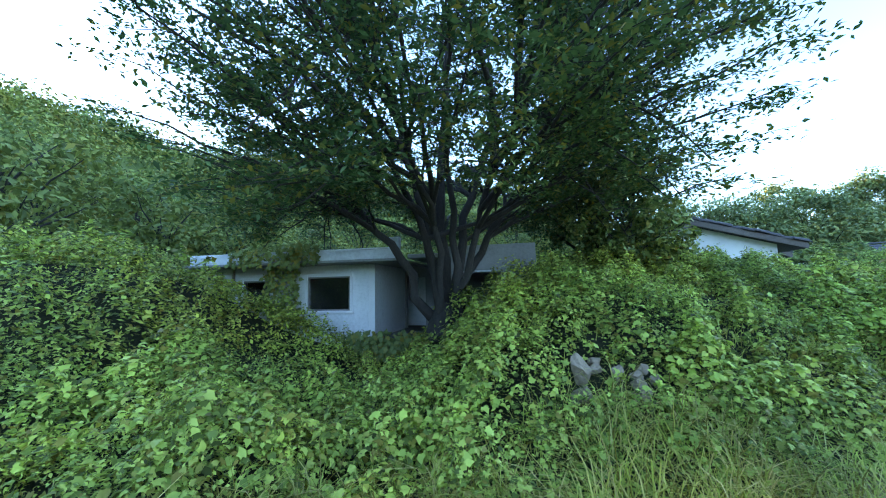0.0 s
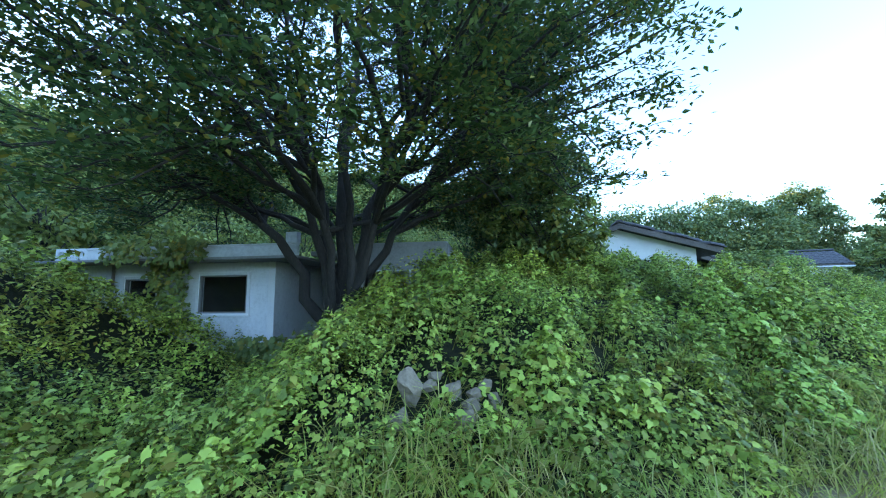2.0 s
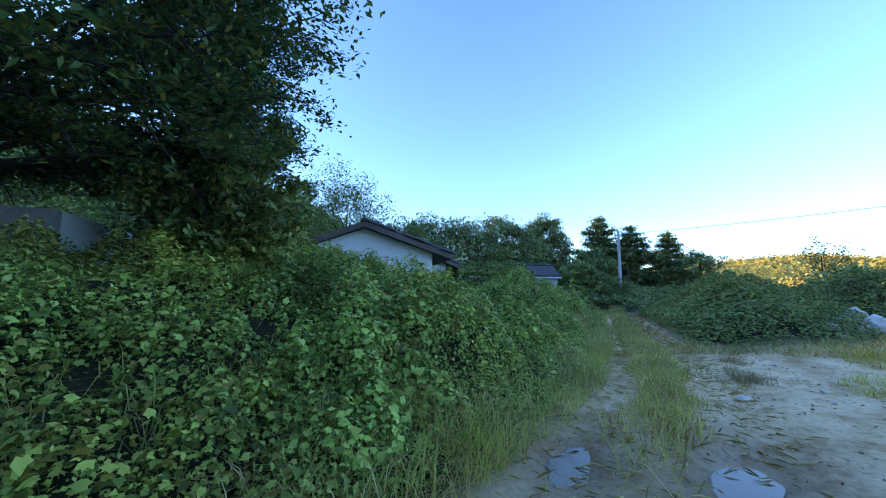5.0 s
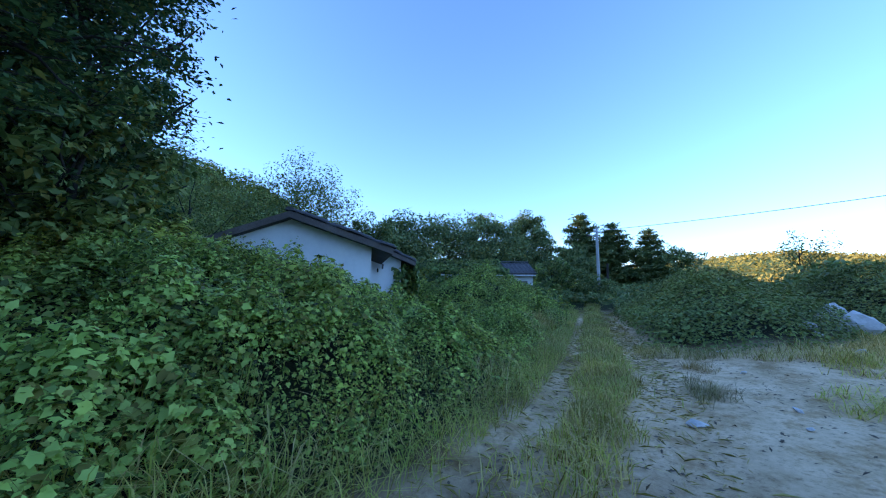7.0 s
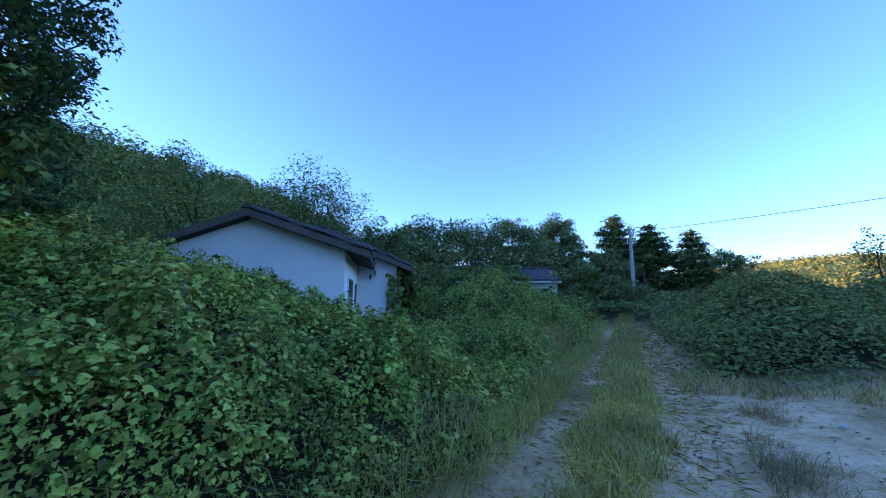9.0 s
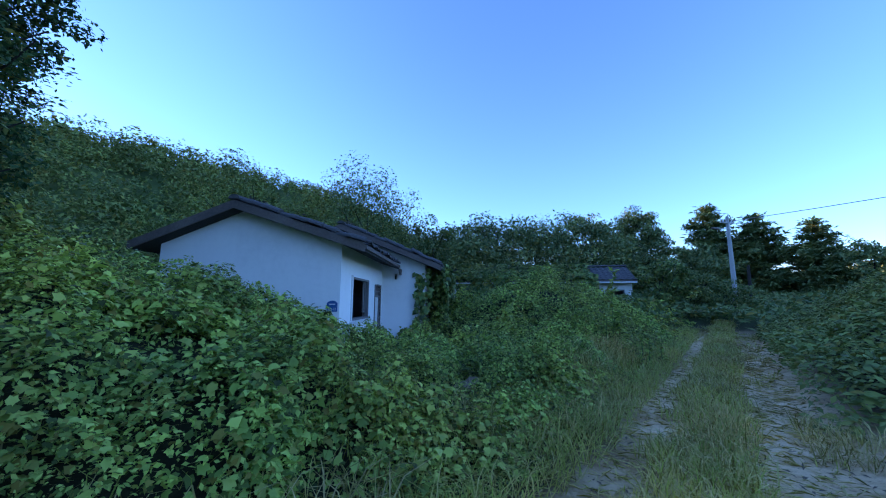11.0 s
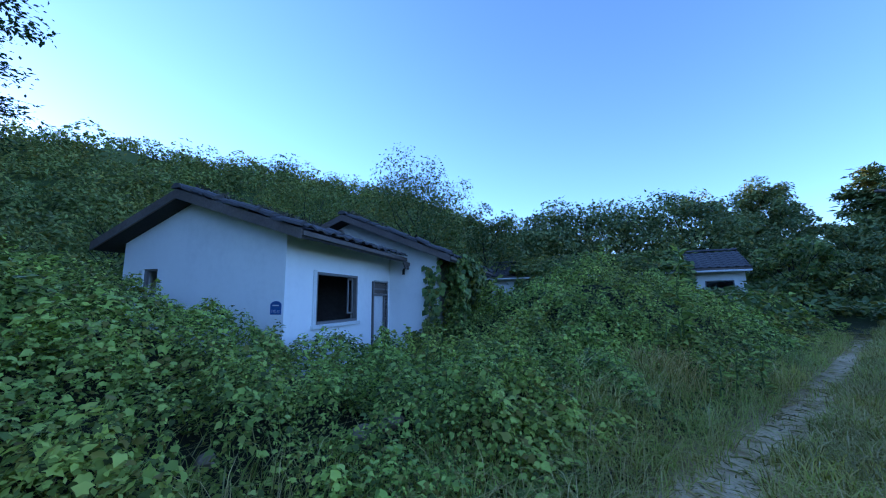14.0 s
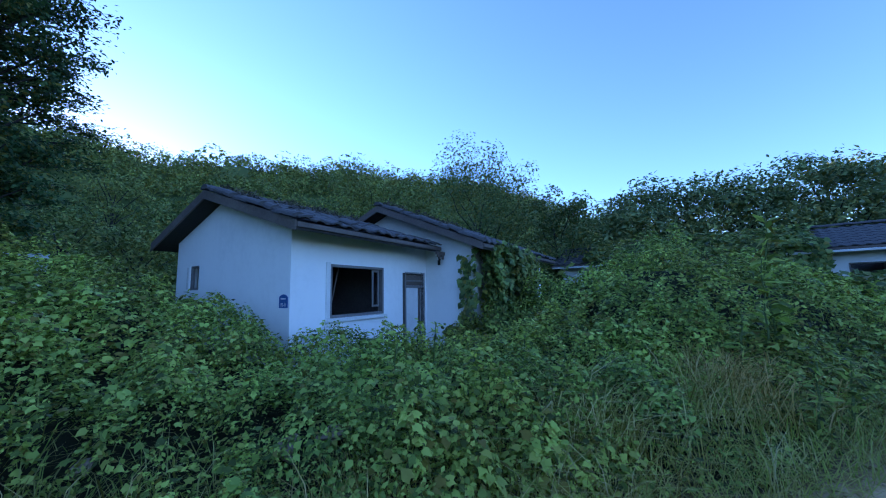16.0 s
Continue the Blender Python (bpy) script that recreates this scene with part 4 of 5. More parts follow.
def big_tree(x, y):
    """Several stout stems from one stool, limbs reaching into every part of a round crown, flat sprays of leaves."""
    rng = np.random.default_rng(8)
    z0 = float(ground_z(np.array([x]), np.array([y]))[0])
    tree = thing("broad_tree", pose(x, y, z0), "large spreading broadleaf tree with many dark stems", "tree")
    stems = []
    # compass angle, foot, reach, top, thickness
    for az, foot, reach, top, r0 in ((176, 0.24, 4.2, 5.4, 0.125), (150, 0.12, 2.2, 7.6, 0.12), (95, 0.15, 1.0, 8.6, 0.15), (40, 0.2, 2.4, 7.6, 0.13), (8, 0.24, 4.0, 6.0, 0.11),
                                     (-35, 0.2, 3.6, 6.2, 0.09), (-80, 0.18, 1.7, 7.6, 0.10), (-125, 0.2, 3.0, 6.4, 0.09), (215, 0.2, 3.4, 7.0, 0.10)):
        a = radians(az + rng.uniform(-6, 6))
        k = np.linspace(0, 1, 16)
        out = foot + (reach - foot) * k ** 1.25
        swing = a + 0.25 * np.sin(k * 5 + az)
        up = -0.05 + (top + 0.05) * k ** 0.92
        if az == 176:
            up = -0.05 + (top + 0.05) * k ** 1.12
        p = np.stack([out * np.cos(swing), out * np.sin(swing), up], 1)
        p[1:] += rng.normal(size=(15, 3)) * 0.06
        lim = Limbs()
        lim.tube(p, r0 * (1 - 0.82 * k ** 0.8), 10)
        lim.make("stem", M_BARK, tree)
        stems.append((p, r0))
    boughs, twigs, tips = Limbs(), Limbs(), []
    n = 340
    for k in range(n):
        # a place in the crown, evenly over height and compass
        zc = 1.65 + 7.75 * ((k * 0.7548777) % 1.0)
        edge = 5.75 * math.sqrt(max(0.08, 1 - ((zc - 4.9) / 5.6) ** 2)) * (1.0 if zc > 3.0 else 0.9)
        rr = edge * math.sqrt(rng.uniform(0.10, 1.0)) if k % 3 else edge * rng.uniform(0.85, 1.0)
        a = k * 0.5698403 * math.tau + rng.uniform(-0.2, 0.2)
        goal = np.array([rr * math.cos(a), rr * math.sin(a), zc])
        best, cost = None, 1e9
        for p, r0 in stems:
            d = np.linalg.norm((p - goal) * np.array([1, 1, 0.8]), axis=1) + np.where(p[:, 2] > zc - 0.25 * rr, 3.0, 0.0) + np.where(p[:, 2] < 1.6, 3.0, 0.0)
            j = int(np.argmin(d))
            if d[j] < cost:
                best, cost = p[j], d[j]
        L = np.linalg.norm(goal - best)
        path = bent(rng, best, goal, 8, 0.05, 0.06)
        boughs.tube(path, np.linspace(0.018 + 0.009 * L, 0.009, 8), 6)
        aim = math.atan2(goal[1] - best[1], goal[0] - best[0])
        for q in range(9):
            f = rng.uniform(0.36, 1.0) if q else 1.0
            p0 = path[min(7, int(f * 7.99))]
            a2 = aim + rng.uniform(-1.25, 1.25)
            l2 = rng.uniform(0.45, 1.15)
            e2 = p0 + np.array([l2 * math.cos(a2), l2 * math.sin(a2), rng.uniform(-0.22, 0.28) * l2])
            far = math.hypot(e2[0], e2[1])
            lim_r = 5.65 + 0.4 * rng.random() ** 2
            if far > lim_r:
                e2[:2] *= lim_r / far
            tw = bent(rng, p0, e2, 5, 0.06, 0.08)
            twigs.tube(tw, np.linspace(0.009, 0.003, 5), 4)
            tips.append(tw)
    boughs.make("bough", M_BARK, tree)
    twigs.make("twig", M_BARK, tree)
    base = Limbs()
    base.tube([(0, 0, -0.4), (0.02, 0, 0.05), (0.03, 0.02, 0.35)], [0.52, 0.40, 0.24], 14)
    base.make("trunk_base", M_BARK, tree)
    tips = np.array(tips)
    per = 60
    sel = np.repeat(np.arange(len(tips)), per)
    f = (rng.random(len(sel)) ** 0.8) * 3.999
    lo = f.astype(int)
    fr = (f - lo)[:, None]
    p = tips[sel, lo] * (1 - fr) + tips[sel, lo + 1] * fr
    p = p + rng.normal(size=p.shape) * np.array([[0.15, 0.15, 0.035]])
    p[:, 2] -= np.abs(rng.normal(size=len(p))) * 0.05
    p = p[(p[:, 2] > 1.5) & (rng.random(len(p)) < np.where(np.hypot(p[:, 0], p[:, 1]) < 1.6, 0.5, 1.0))]
    nn = tilted(np.tile([[0, 0, 1.0]], (len(p), 1)), 0.42, rng)
    leaves("crown", p, nn, rng.uniform(0.06, 0.125, len(p)), SLIM * np.array([[1, 1.4, 1]]), OVAL_F, M_TREE, tree, rng)
    return tree


big_tree(1.78, 7.75)

# ---------------------------------------------------------------- trees and shrubs further off


def bushy_tree(x, y, h, r, mat, name, label, seed, leaf=0.2, count=9000, low=0.12, stem=0.16, flat=0.5, z=None, group="", boughs=26, puff=1.0):
    """A leafy tree: forked trunk, limbs, and clumps of leaves at their ends."""
    rng = np.random.default_rng(seed)
    z0 = float(ground_z(np.array([x]), np.array([y]))[0]) if z is None else z
    tree = thing(name, pose(x, y, z0 - 0.1), label, "tree", group)
    lim, knots = Limbs(), []
    n = boughs
    lim.tube(bent(rng, (0, 0, -0.3), (rng.uniform(-0.3, 0.3), rng.uniform(-0.3, 0.3), h * 0.75), 8, 0, 0.05), np.linspace(stem, 0.03, 8), 8)
    for k in range(n):
        f = (k + 0.5) / n
        zc = h * (low + (0.97 - low) * f)
        env = r * math.sqrt(max(0.05, 1 - ((zc / h - (0.45 + low / 2)) / (0.58 - low / 2)) ** 2)) * rng.uniform(0.45, 1.05)
        a = k * 2.4 + rng.uniform(-0.4, 0.4)
        e = np.array([env * math.cos(a), env * math.sin(a), zc])
        lim.tube(bent(rng, (0, 0, max(0.2, zc - env * 0.7) * 0.75), e, 6, 0.03, 0.08), np.linspace(stem * 0.3, 0.012, 6), 5)
        for q in range(5):
            knots.append((e * np.array([rng.uniform(0.55, 1.05), rng.uniform(0.55, 1.05), 1.0]) + rng.normal(size=3) * r * 0.14, r * rng.uniform(0.13, 0.26) * puff))
    lim.make("trunk", M_BARK, tree)
    c = np.array([k[0] for k in knots])
    s = np.array([k[1] for k in knots])
    i = rng.integers(0, len(c), count)
    d = rng.normal(size=(count, 3))
    d /= np.linalg.norm(d, axis=1, keepdims=True)
    p = c[i] + d * (s[i] * rng.random(count) ** 0.4)[:, None] * np.array([[1, 1, flat]])
    nn = tilted(d * 0.6 + np.array([[0, 0, 0.6]]), 0.45, rng)
    leaves("crown", p, nn, leaf * rng.uniform(0.5, 1.2, count), OVAL, OVAL_F, mat, tree, rng)
    return tree


def conifer(x, y, h, r, seed, label, z=None, count=18000, bare=0.03):
    """A fir: straight trunk, whorls of drooping boughs, needle tufts along them."""
    rng = np.random.default_rng(seed)
    z0 = float(ground_z(np.array([x]), np.array([y]))[0]) if z is None else z
    tree = thing("fir_tree", pose(x, y, z0 - 0.1), label, "tree", "firs beyond the houses")
    lim, pts = Limbs(), []
    lim.tube(np.stack([np.zeros(8), np.zeros(8), np.linspace(-0.3, h, 8)], 1), np.linspace(h * 0.022, 0.03, 8), 8)
    tiers = 11
    for k in range(tiers):
        f0 = bare + (0.99 - bare) * (k + 0.5) / tiers
        reach = r * (1 - f0) ** 0.85 * rng.uniform(0.7, 1.15) + 0.06
        for q in range(7):
            a = q / 7 * math.tau + k * 0.5 + rng.uniform(-0.3, 0.3)
            f = f0 + rng.uniform(-0.04, 0.04) * (1 - f0)
            L = reach * rng.uniform(0.6, 1.15)
            b = bent(rng, (0, 0, h * f), (L * math.cos(a), L * math.sin(a), h * f + 0.06 * L + 0.1), 6, -0.06, 0.05)
            lim.tube(b, np.linspace(0.05, 0.01, 6), 4)
            pts.append(b)
    lim.make("trunk", M_BARK, tree)
    pts = np.array(pts)
    far = np.hypot(pts[:, -1, 0], pts[:, -1, 1]) ** 1.3
    i = rng.choice(len(pts), count, p=far / far.sum())
    s = (rng.random(count) ** 0.7) * 4.99
    lo = s.astype(int)
    fr = (s - lo)[:, None]
    p = pts[i, lo] * (1 - fr) + pts[i, lo + 1] * fr + rng.normal(size=(count, 3)) * np.array([[0.17, 0.17, 0.08]]) * (r / 3.2)
    nn = tilted(np.tile([[0, 0, 1.0]], (count, 1)), 0.5, rng)
    leaves("crown", p, nn, 0.34 * rng.uniform(0.5, 1.2, count) * (r / 3.2), SLIM, OVAL_F, M_PINE, tree, rng)
    return tree


# woods on the slope behind the houses
def wood_crowns(n, per, seed, near=20.0, far=60.0, grow=1.0, leaf=1.0):
    """Young trees and scrub crowding the slope: a dome of leaves for each, too many to count."""
    rng = np.random.default_rng(seed)
    az, r = np.radians(rng.uniform(-100, 24, n)), np.sqrt(rng.uniform(near ** 2, far ** 2, n))
    cx, cy = 10 + r * np.sin(az), 5 + r * np.cos(az)
    size = grow * rng.uniform(1.0, 2.4, n) * (0.8 + 0.4 * fbm(cx / 6, cy / 6, 73))
    tall = rng.uniform(0.9, 1.7, n)
    cz = ground_z(cx, cy) + 0.35 * size
    i = np.repeat(np.arange(n), per)
    d = rng.normal(size=(len(i), 3))
    d[:, 2] = np.abs(d[:, 2]) - 0.25
    d /= np.linalg.norm(d, axis=1, keepdims=True)
    bulge = 0.62 + 0.45 * vnoise(d[:, 0] * 2.1 + i * 3.7, d[:, 1] * 2.1 + d[:, 2] * 1.7, 75) - 0.1 * rng.random(len(i)) ** 2
    p = np.stack([cx[i], cy[i], cz[i]], 1) + d * (size[i] * bulge)[:, None] * np.stack([np.ones(len(i)), np.ones(len(i)), tall[i]], 1)
    nn = tilted(d * 0.8 + np.array([[0, 0, 0.45]]), 0.5, rng)
    ob = leaves("hillside_wood", p, nn, leaf * rng.uniform(0.14, 0.33, len(i)), OVAL, OVAL_F, M_HILL, rng=rng)
    return tagged(ob, "dense leafy wood covering the slope", "woods", kind="stuff")


wood_crowns(1050, 170, 31, leaf=1.55)
wood_crowns(420, 170, 32, 60.0, 118.0, 1.45, 2.6)
k = 0
for az, r, h, w in ((-84, 27, 6.5, 3.2), (-70, 25, 6, 3.0), (-60, 28, 7, 3.4), (-50, 26, 5.5, 2.8), (-42, 24, 5, 2.6), (-33, 27, 6, 3.0), (-24, 23, 4.8, 2.5), (-17, 27, 5.5, 2.8), (-9, 24, 4.6, 2.4), (-77, 21, 5.5, 3.0), (-66, 20, 5.0, 2.8), (-57, 21, 5.0, 2.8), (-80, 33, 8, 4), (-64, 33, 7, 3.6), (-47, 33, 7, 3.6)):
    k += 1
    bushy_tree(10 + r * math.sin(radians(az)), 5 + r * math.cos(radians(az)), h, w, M_HILL, "wood_edge_tree", "leafy young tree at the edge of the wood", 100 + k, 0.27, 3800, 0.05, group="trees at the wood's edge")
bushy_tree(13.7, 25.6, 9.0, 4.8, M_SHRUB, "airy_tree", "tall airy broadleaf tree with thin upright twigs", 131, 0.18, 22000, 0.05, 0.14, 0.9)
bushy_tree(7.2, 26.5, 8.6, 4.4, M_HILL, "wood_edge_tree", "dense leafy tree behind the white house", 135, 0.19, 18000, 0.05, 0.14, 0.8, group="trees at the wood's edge")
bushy_tree(18.0, 25.8, 6.4, 3.0, M_SHRUB, "airy_tree", "airy broadleaf tree behind the houses", 132, 0.22, 12000, 0.05, 0.1, 0.9)
bushy_tree(5.6, 9.5, 8.0, 1.75, M_TREE, "slender_tree", "dense upright broadleaf tree overgrown at its foot", 133, 0.11, 42000, 0.1, 0.1, 0.6, boughs=60)
bushy_tree(5.9, 8.3, 2.6, 1.4, M_VINE_SHADED, "vine_bush", "bush under the tree swathed in broad vine leaves", 134, 0.15, 9000, 0.0, 0.06)
# broad dark pines beyond the low house
for x, y, h, w, s in ((28.5, 38.0, 8.4, 5.6, 141), (34.5, 38.0, 8.6, 5.6, 142), (40.0, 37.0, 8.2, 5.2, 143), (24.0, 36.0, 6.0, 4.2, 144)):
    bushy_tree(x, y, h, w, M_PINE, "broad_pine", "broad dark pine with a domed crown", s, 0.40, 13000, 0.05, 0.25, 0.5, group="pines beyond the houses", puff=1.5)
bushy_tree(53.9, 40.8, 11.2, 4.2, M_PINE, "round_pine", "dark pine with a rounded crown", 151, 0.42, 18000, 0.03, 0.3, 0.7, puff=1.4)
conifer(51.9, 30.7, 10.6, 6.0, 161, "tall dark fir with tiered boughs", count=20000)
conifer(55.0, 28.0, 9.4, 5.6, 162, "dark fir with tiered boughs")
conifer(56.0, 23.6, 8.0, 5.0, 163, "dark fir with tiered boughs")
bushy_tree(56.0, 20.0, 5.0, 3.2, M_PINE, "round_shrub", "dark rounded shrub beside the firs", 164, 0.35, 6000, 0.0, 0.1)
bushy_tree(44.0, 36.0, 6.5, 3.5, M_PINE, "round_shrub", "dark bushy undergrowth below the pines", 165, 0.35, 7000, 0.0, 0.1)
bushy_tree(47.0, 29.0, 4.5, 4.0, M_PINE, "round_shrub", "dark bushy undergrowth below the pines", 166, 0.35, 7000, 0.0, 0.1)
bushy_tree(66.0, 66.0, 17.0, 6.0, M_SHRUB, "golden_tree", "broadleaf tree catching the last sunlight", 167, 0.6, 7000, 0.05, 0.2)
bushy_tree(72.0, 62.0, 15.0, 6.0, M_SHRUB, "golden_tree", "broadleaf tree catching the last sunlight", 168, 0.6, 7000, 0.05, 0.2)
bushy_tree(44.0, 7.5, 4.6, 2.0, M_SHRUB, "thin_tree", "thin young tree on the rise", 169, 0.2, 1800, 0.05, 0.06, 0.9)
bushy_tree(28.9, 17.9, 2.7, 1.6, M_VINE_SHADED, "vine_bush", "rounded bush swathed in broad vine leaves", 170, 0.2, 7000, 0.0, 0.06)
bushy_tree(30.9, 18.3, 2.5, 1.4, M_SHRUB, "dark_bush", "dark bush by the bend of the track", 172, 0.16, 6000, 0.0, 0.06)
bushy_tree(33.6, 17.7, 2.0, 1.7, M_SHRUB, "dark_bush", "low bush before the utility pole", 173, 0.16, 5000, 0.0, 0.05)
bushy_tree(32.6, 19.3, 2.4, 1.9, M_SHRUB, "dark_bush", "brownish bush by the bend of the track", 171, 0.16, 6000, 0.0, 0.06)

# far sunlit slopes: rough treetops
rng = np.random.default_rng(44)
n = 28000
fa, fr = np.radians(rng.uniform(35, 112, n)), rng.uniform(130, 470, n)
fx, fy = 10 + fr * np.sin(fa), 5 + fr * np.cos(fa)
nn = tilted(np.tile([[0, 0, 1.0]], (n, 1)), 0.7, rng)
# leaf tones turned golden, so the low sun's colour is painted in
M_FAR = leaf_material("gold_lit_treetop", [(0.16, 0.15, 0.045), (0.20, 0.175, 0.05), (0.24, 0.20, 0.06)], 0.05, 0.8, 0.15, 0.02)
ob = leaves("far_wood", np.stack([fx, fy, ground_z(fx, fy) + rng.uniform(0, 2.5, n)], 1), nn, rng.uniform(1.1, 2.6, n), OVAL, OVAL_F, M_FAR, rng=rng)
tagged(ob, "far wooded hills in low golden sun", "woods", kind="stuff")

# weeds that hide the land between the houses and the firs
def weeds_z(x, y):
    return ground_z(x, y) + 0.5 + 1.2 * (fbm(x / 2.0, y / 2.0, 83) - 0.3)


vine_patch("weed_cover", 18, 60, 4, 44, lambda x, y: (off_path(x, y) > 12) & ((inland(x, y) > 0.4) | (inland(x, y) < -1.9) | (x > 27)) & (np.degrees(np.arctan2(x - 10, y - 5)) > 18), 34, 0.30, "rough weeds and brambles on the rise", M_SHRUB, 0.5, OVAL, OVAL_F, weeds_z, 0.6, 35)

grass_patch("dry_weed_patch", 11.5, 16, 2.2, 5.2, lambda x, y, r: (inland(x, y) < -2.0) & (r < np.clip(1.5 * (bump_at(x, y, 13.4, 3.6, 0.8, 0.45, 0.9, 20) + bump_at(x, y, 15.2, 4.2, 0.6, 0.35, 0.7, 20)) * fbm(x * 4, y * 4, 65, 2) * 2 - 0.5, 0, 1)), 1900, 0.17, "dried brown weeds on the sandy ground", M_BROWN, seed=15, lean=2.6, width=0.005)
grass_patch("grass_tuft_patch", 11, 21, -2, 4.2, lambda x, y, r: (inland(x, y) < -2.0) & (r < np.clip((bump_at(x, y, 14.2, 1.9, 1.1, 0.7, 0.9, 10) + bump_at(x, y, 17.2, 2.4, 1.7, 0.7, 0.8, 0)) * fbm(x * 4, y * 4, 67, 2) * 2.6 - 0.6, 0, 1)), 1300, 0.2, "yellow-green grass tufts on the sandy ground", M_GRASS, seed=16, lean=2.2)
grass_patch("dry_strip_grass", 8, 30, 2, 20, on_strip, 700, 0.22, "straw-coloured grass among the green strip", M_STRAW, seed=18, lean=2.0)
grass_patch("mound_fringe", 14, 34, -2, 14, lambda x, y, r: (inland(x, y) < -1.7) & (np.abs(mound(x, y) - 0.215 - 0.12 * (fbm(x, y, 63) - 0.5)) < 0.06) & (r < 0.9), 620, 0.24, "dry grass fringing the vine mound", M_STRAW, seed=21, lean=2.0)
grass_patch("dry_tussock", 15, 19, 8, 11.5, lambda x, y, r: r < bump_at(x, y, 17.0, 9.6, 0.7, 0.45, 0.9, 30) + bump_at(x, y, 15.6, 8.6, 0.5, 0.3, 0.6, 30), 1300, 0.55, "tussock of long straw-coloured grass", M_STRAW, seed=19, lean=1.6)
grass_patch("rut_grass", 9, 28, 3, 18, lambda x, y, r: (inland(x, y) < 0.1) & (inland(x, y) > -1.9) & (r < 0.5 * step(0.45, 0.7, fbm(x * 1.4, y * 1.4, 47)) * step(12, 17, x)), 420, 0.13, "short grass creeping into the ruts", M_GRASS, seed=17)

# ---------------------------------------------------------------- climbing plants on the walls


def climber(name, m, u0, u1, v, z0, z1, thick, count, size, label, seed, mat=M_VINE, face=(0, -1, 0)):
    """A curtain of leaves hanging on a wall that faces -v in the frame m."""
    rng = np.random.default_rng(seed)
    u, z = rng.uniform(u0, u1, count), z0 + (z1 - z0) * rng.random(count) ** 0.85
    bulge = thick * (0.35 + 0.65 * fbm(u * 2.2, z * 2.2, seed)) * rng.random(count) ** 0.5
    keep = rng.random(count) < 0.35 + 1.1 * fbm(u * 1.6, z * 1.6, seed + 5)
    edge = np.minimum(np.minimum(u - u0, u1 - u) / 0.25, (z1 + 0.15 * np.sin(u * 9) - z) / 0.15)
    keep &= edge > rng.random(count) - 0.4
    p = np.stack([u, v - bulge, z], 1)[keep]
    q = np.array(m)
    p = p @ q[:3, :3].T + q[:3, 3]
    f = np.array([face], float) @ q[:3, :3].T
    f /= np.linalg.norm(f)
    nn = tilted(np.tile(f + [[0, 0, 0.35]], (len(p), 1)), 0.42, rng)
    ob = leaves(name, p, nn, size * rng.uniform(0.55, 1.25, len(p)), LOBED, LOBED_F, mat, rng=rng)
    return tagged(ob, label, "vines", kind="stuff")


WM = W.matrix_world.copy()
climber("wall_vine", WM, 3.9, 6.9, -1.34, -0.1, 2.55, 1.05, 9000, 0.16, "thick curtain of vine on the corner of the white house", 201, M_VINE_SHADED)
climber("wall_vine", WM @ pose(3.88, -1.34, 0, 0, 0, -90), -0.32, 0.12, 0.0, -0.1, 2.35, 0.25, 420, 0.16, "vine leaves creeping round the wall corner", 202, M_VINE_SHADED)
climber("wall_vine", WM @ pose(3.86, -0.95, 0, 0, 0, -90), -0.35, 0.25, 0.0, -0.1, 0.75, 0.2, 260, 0.14, "vine shoots at the foot of the wall", 203, M_VINE_SHADED)
CM = C.matrix_world.copy()


def roof_vine(name, m, u0, u1, v0, v1, zf, count, size, label, seed):
    rng = np.random.default_rng(seed)
    u, v = rng.uniform(u0, u1, count), rng.uniform(v0, v1, count)
    keep = rng.random(count) < 0.2 + 1.3 * fbm(u * 0.9, v * 0.9, seed)
    u, v = u[keep], v[keep]
    p = np.stack([u, v, zf(v) + (0.05 + 0.35 * fbm(u * 1.3, v * 1.3, seed + 3)) * rng.random(len(u)) ** 0.4], 1)
    q = np.array(m)
    nn = tilted(np.tile([[0.0, -0.2, 1.0]], (len(p), 1)), 0.45, rng)
    ob = leaves(name, p @ q[:3, :3].T + q[:3, 3], nn, size * rng.uniform(0.55, 1.25, len(p)), LOBED, LOBED_F, M_VINE_SHADED, rng=rng)
    return tagged(ob, label, "vines", kind="stuff")


croof = lambda v: 3.08 - 0.43 * np.abs(v + 1.6) + 0.05
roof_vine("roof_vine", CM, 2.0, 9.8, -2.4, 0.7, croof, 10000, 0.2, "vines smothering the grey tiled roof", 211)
M_DEAD = surface("dead_vine", (0.05, 0.042, 0.032), (0.10, 0.085, 0.06), (0.18, 0.155, 0.10), 3.0)


def roof_trash(m, u0, u1, vr, zr, fall, count, seed):
    """Dead creeper and moss lying on a ridge."""
    rng = np.random.default_rng(seed)
    u, v = rng.uniform(u0, u1, count), vr - np.abs(rng.normal(size=count)) * 0.5
    k = rng.random(count) < step(0.4, 0.65, fbm(u * 2.0, v * 2.0, seed))
    u, v = u[k], v[k]
    p = np.stack([u, v, zr - fall * np.abs(v - vr) + 0.06 + 0.15 * rng.random(len(u)) ** 2], 1)
    q = np.array(m)
    ob = leaves("roof_litter", p @ q[:3, :3].T + q[:3, 3], tilted(np.tile([[0.0, 0.0, 1.0]], (len(p), 1)), 0.7, rng), rng.uniform(0.05, 0.13, len(p)), SLIM, OVAL_F, M_DEAD, rng=rng)
    return tagged(ob, "dead creeper and moss on the roof tiles", "litter", kind="stuff")


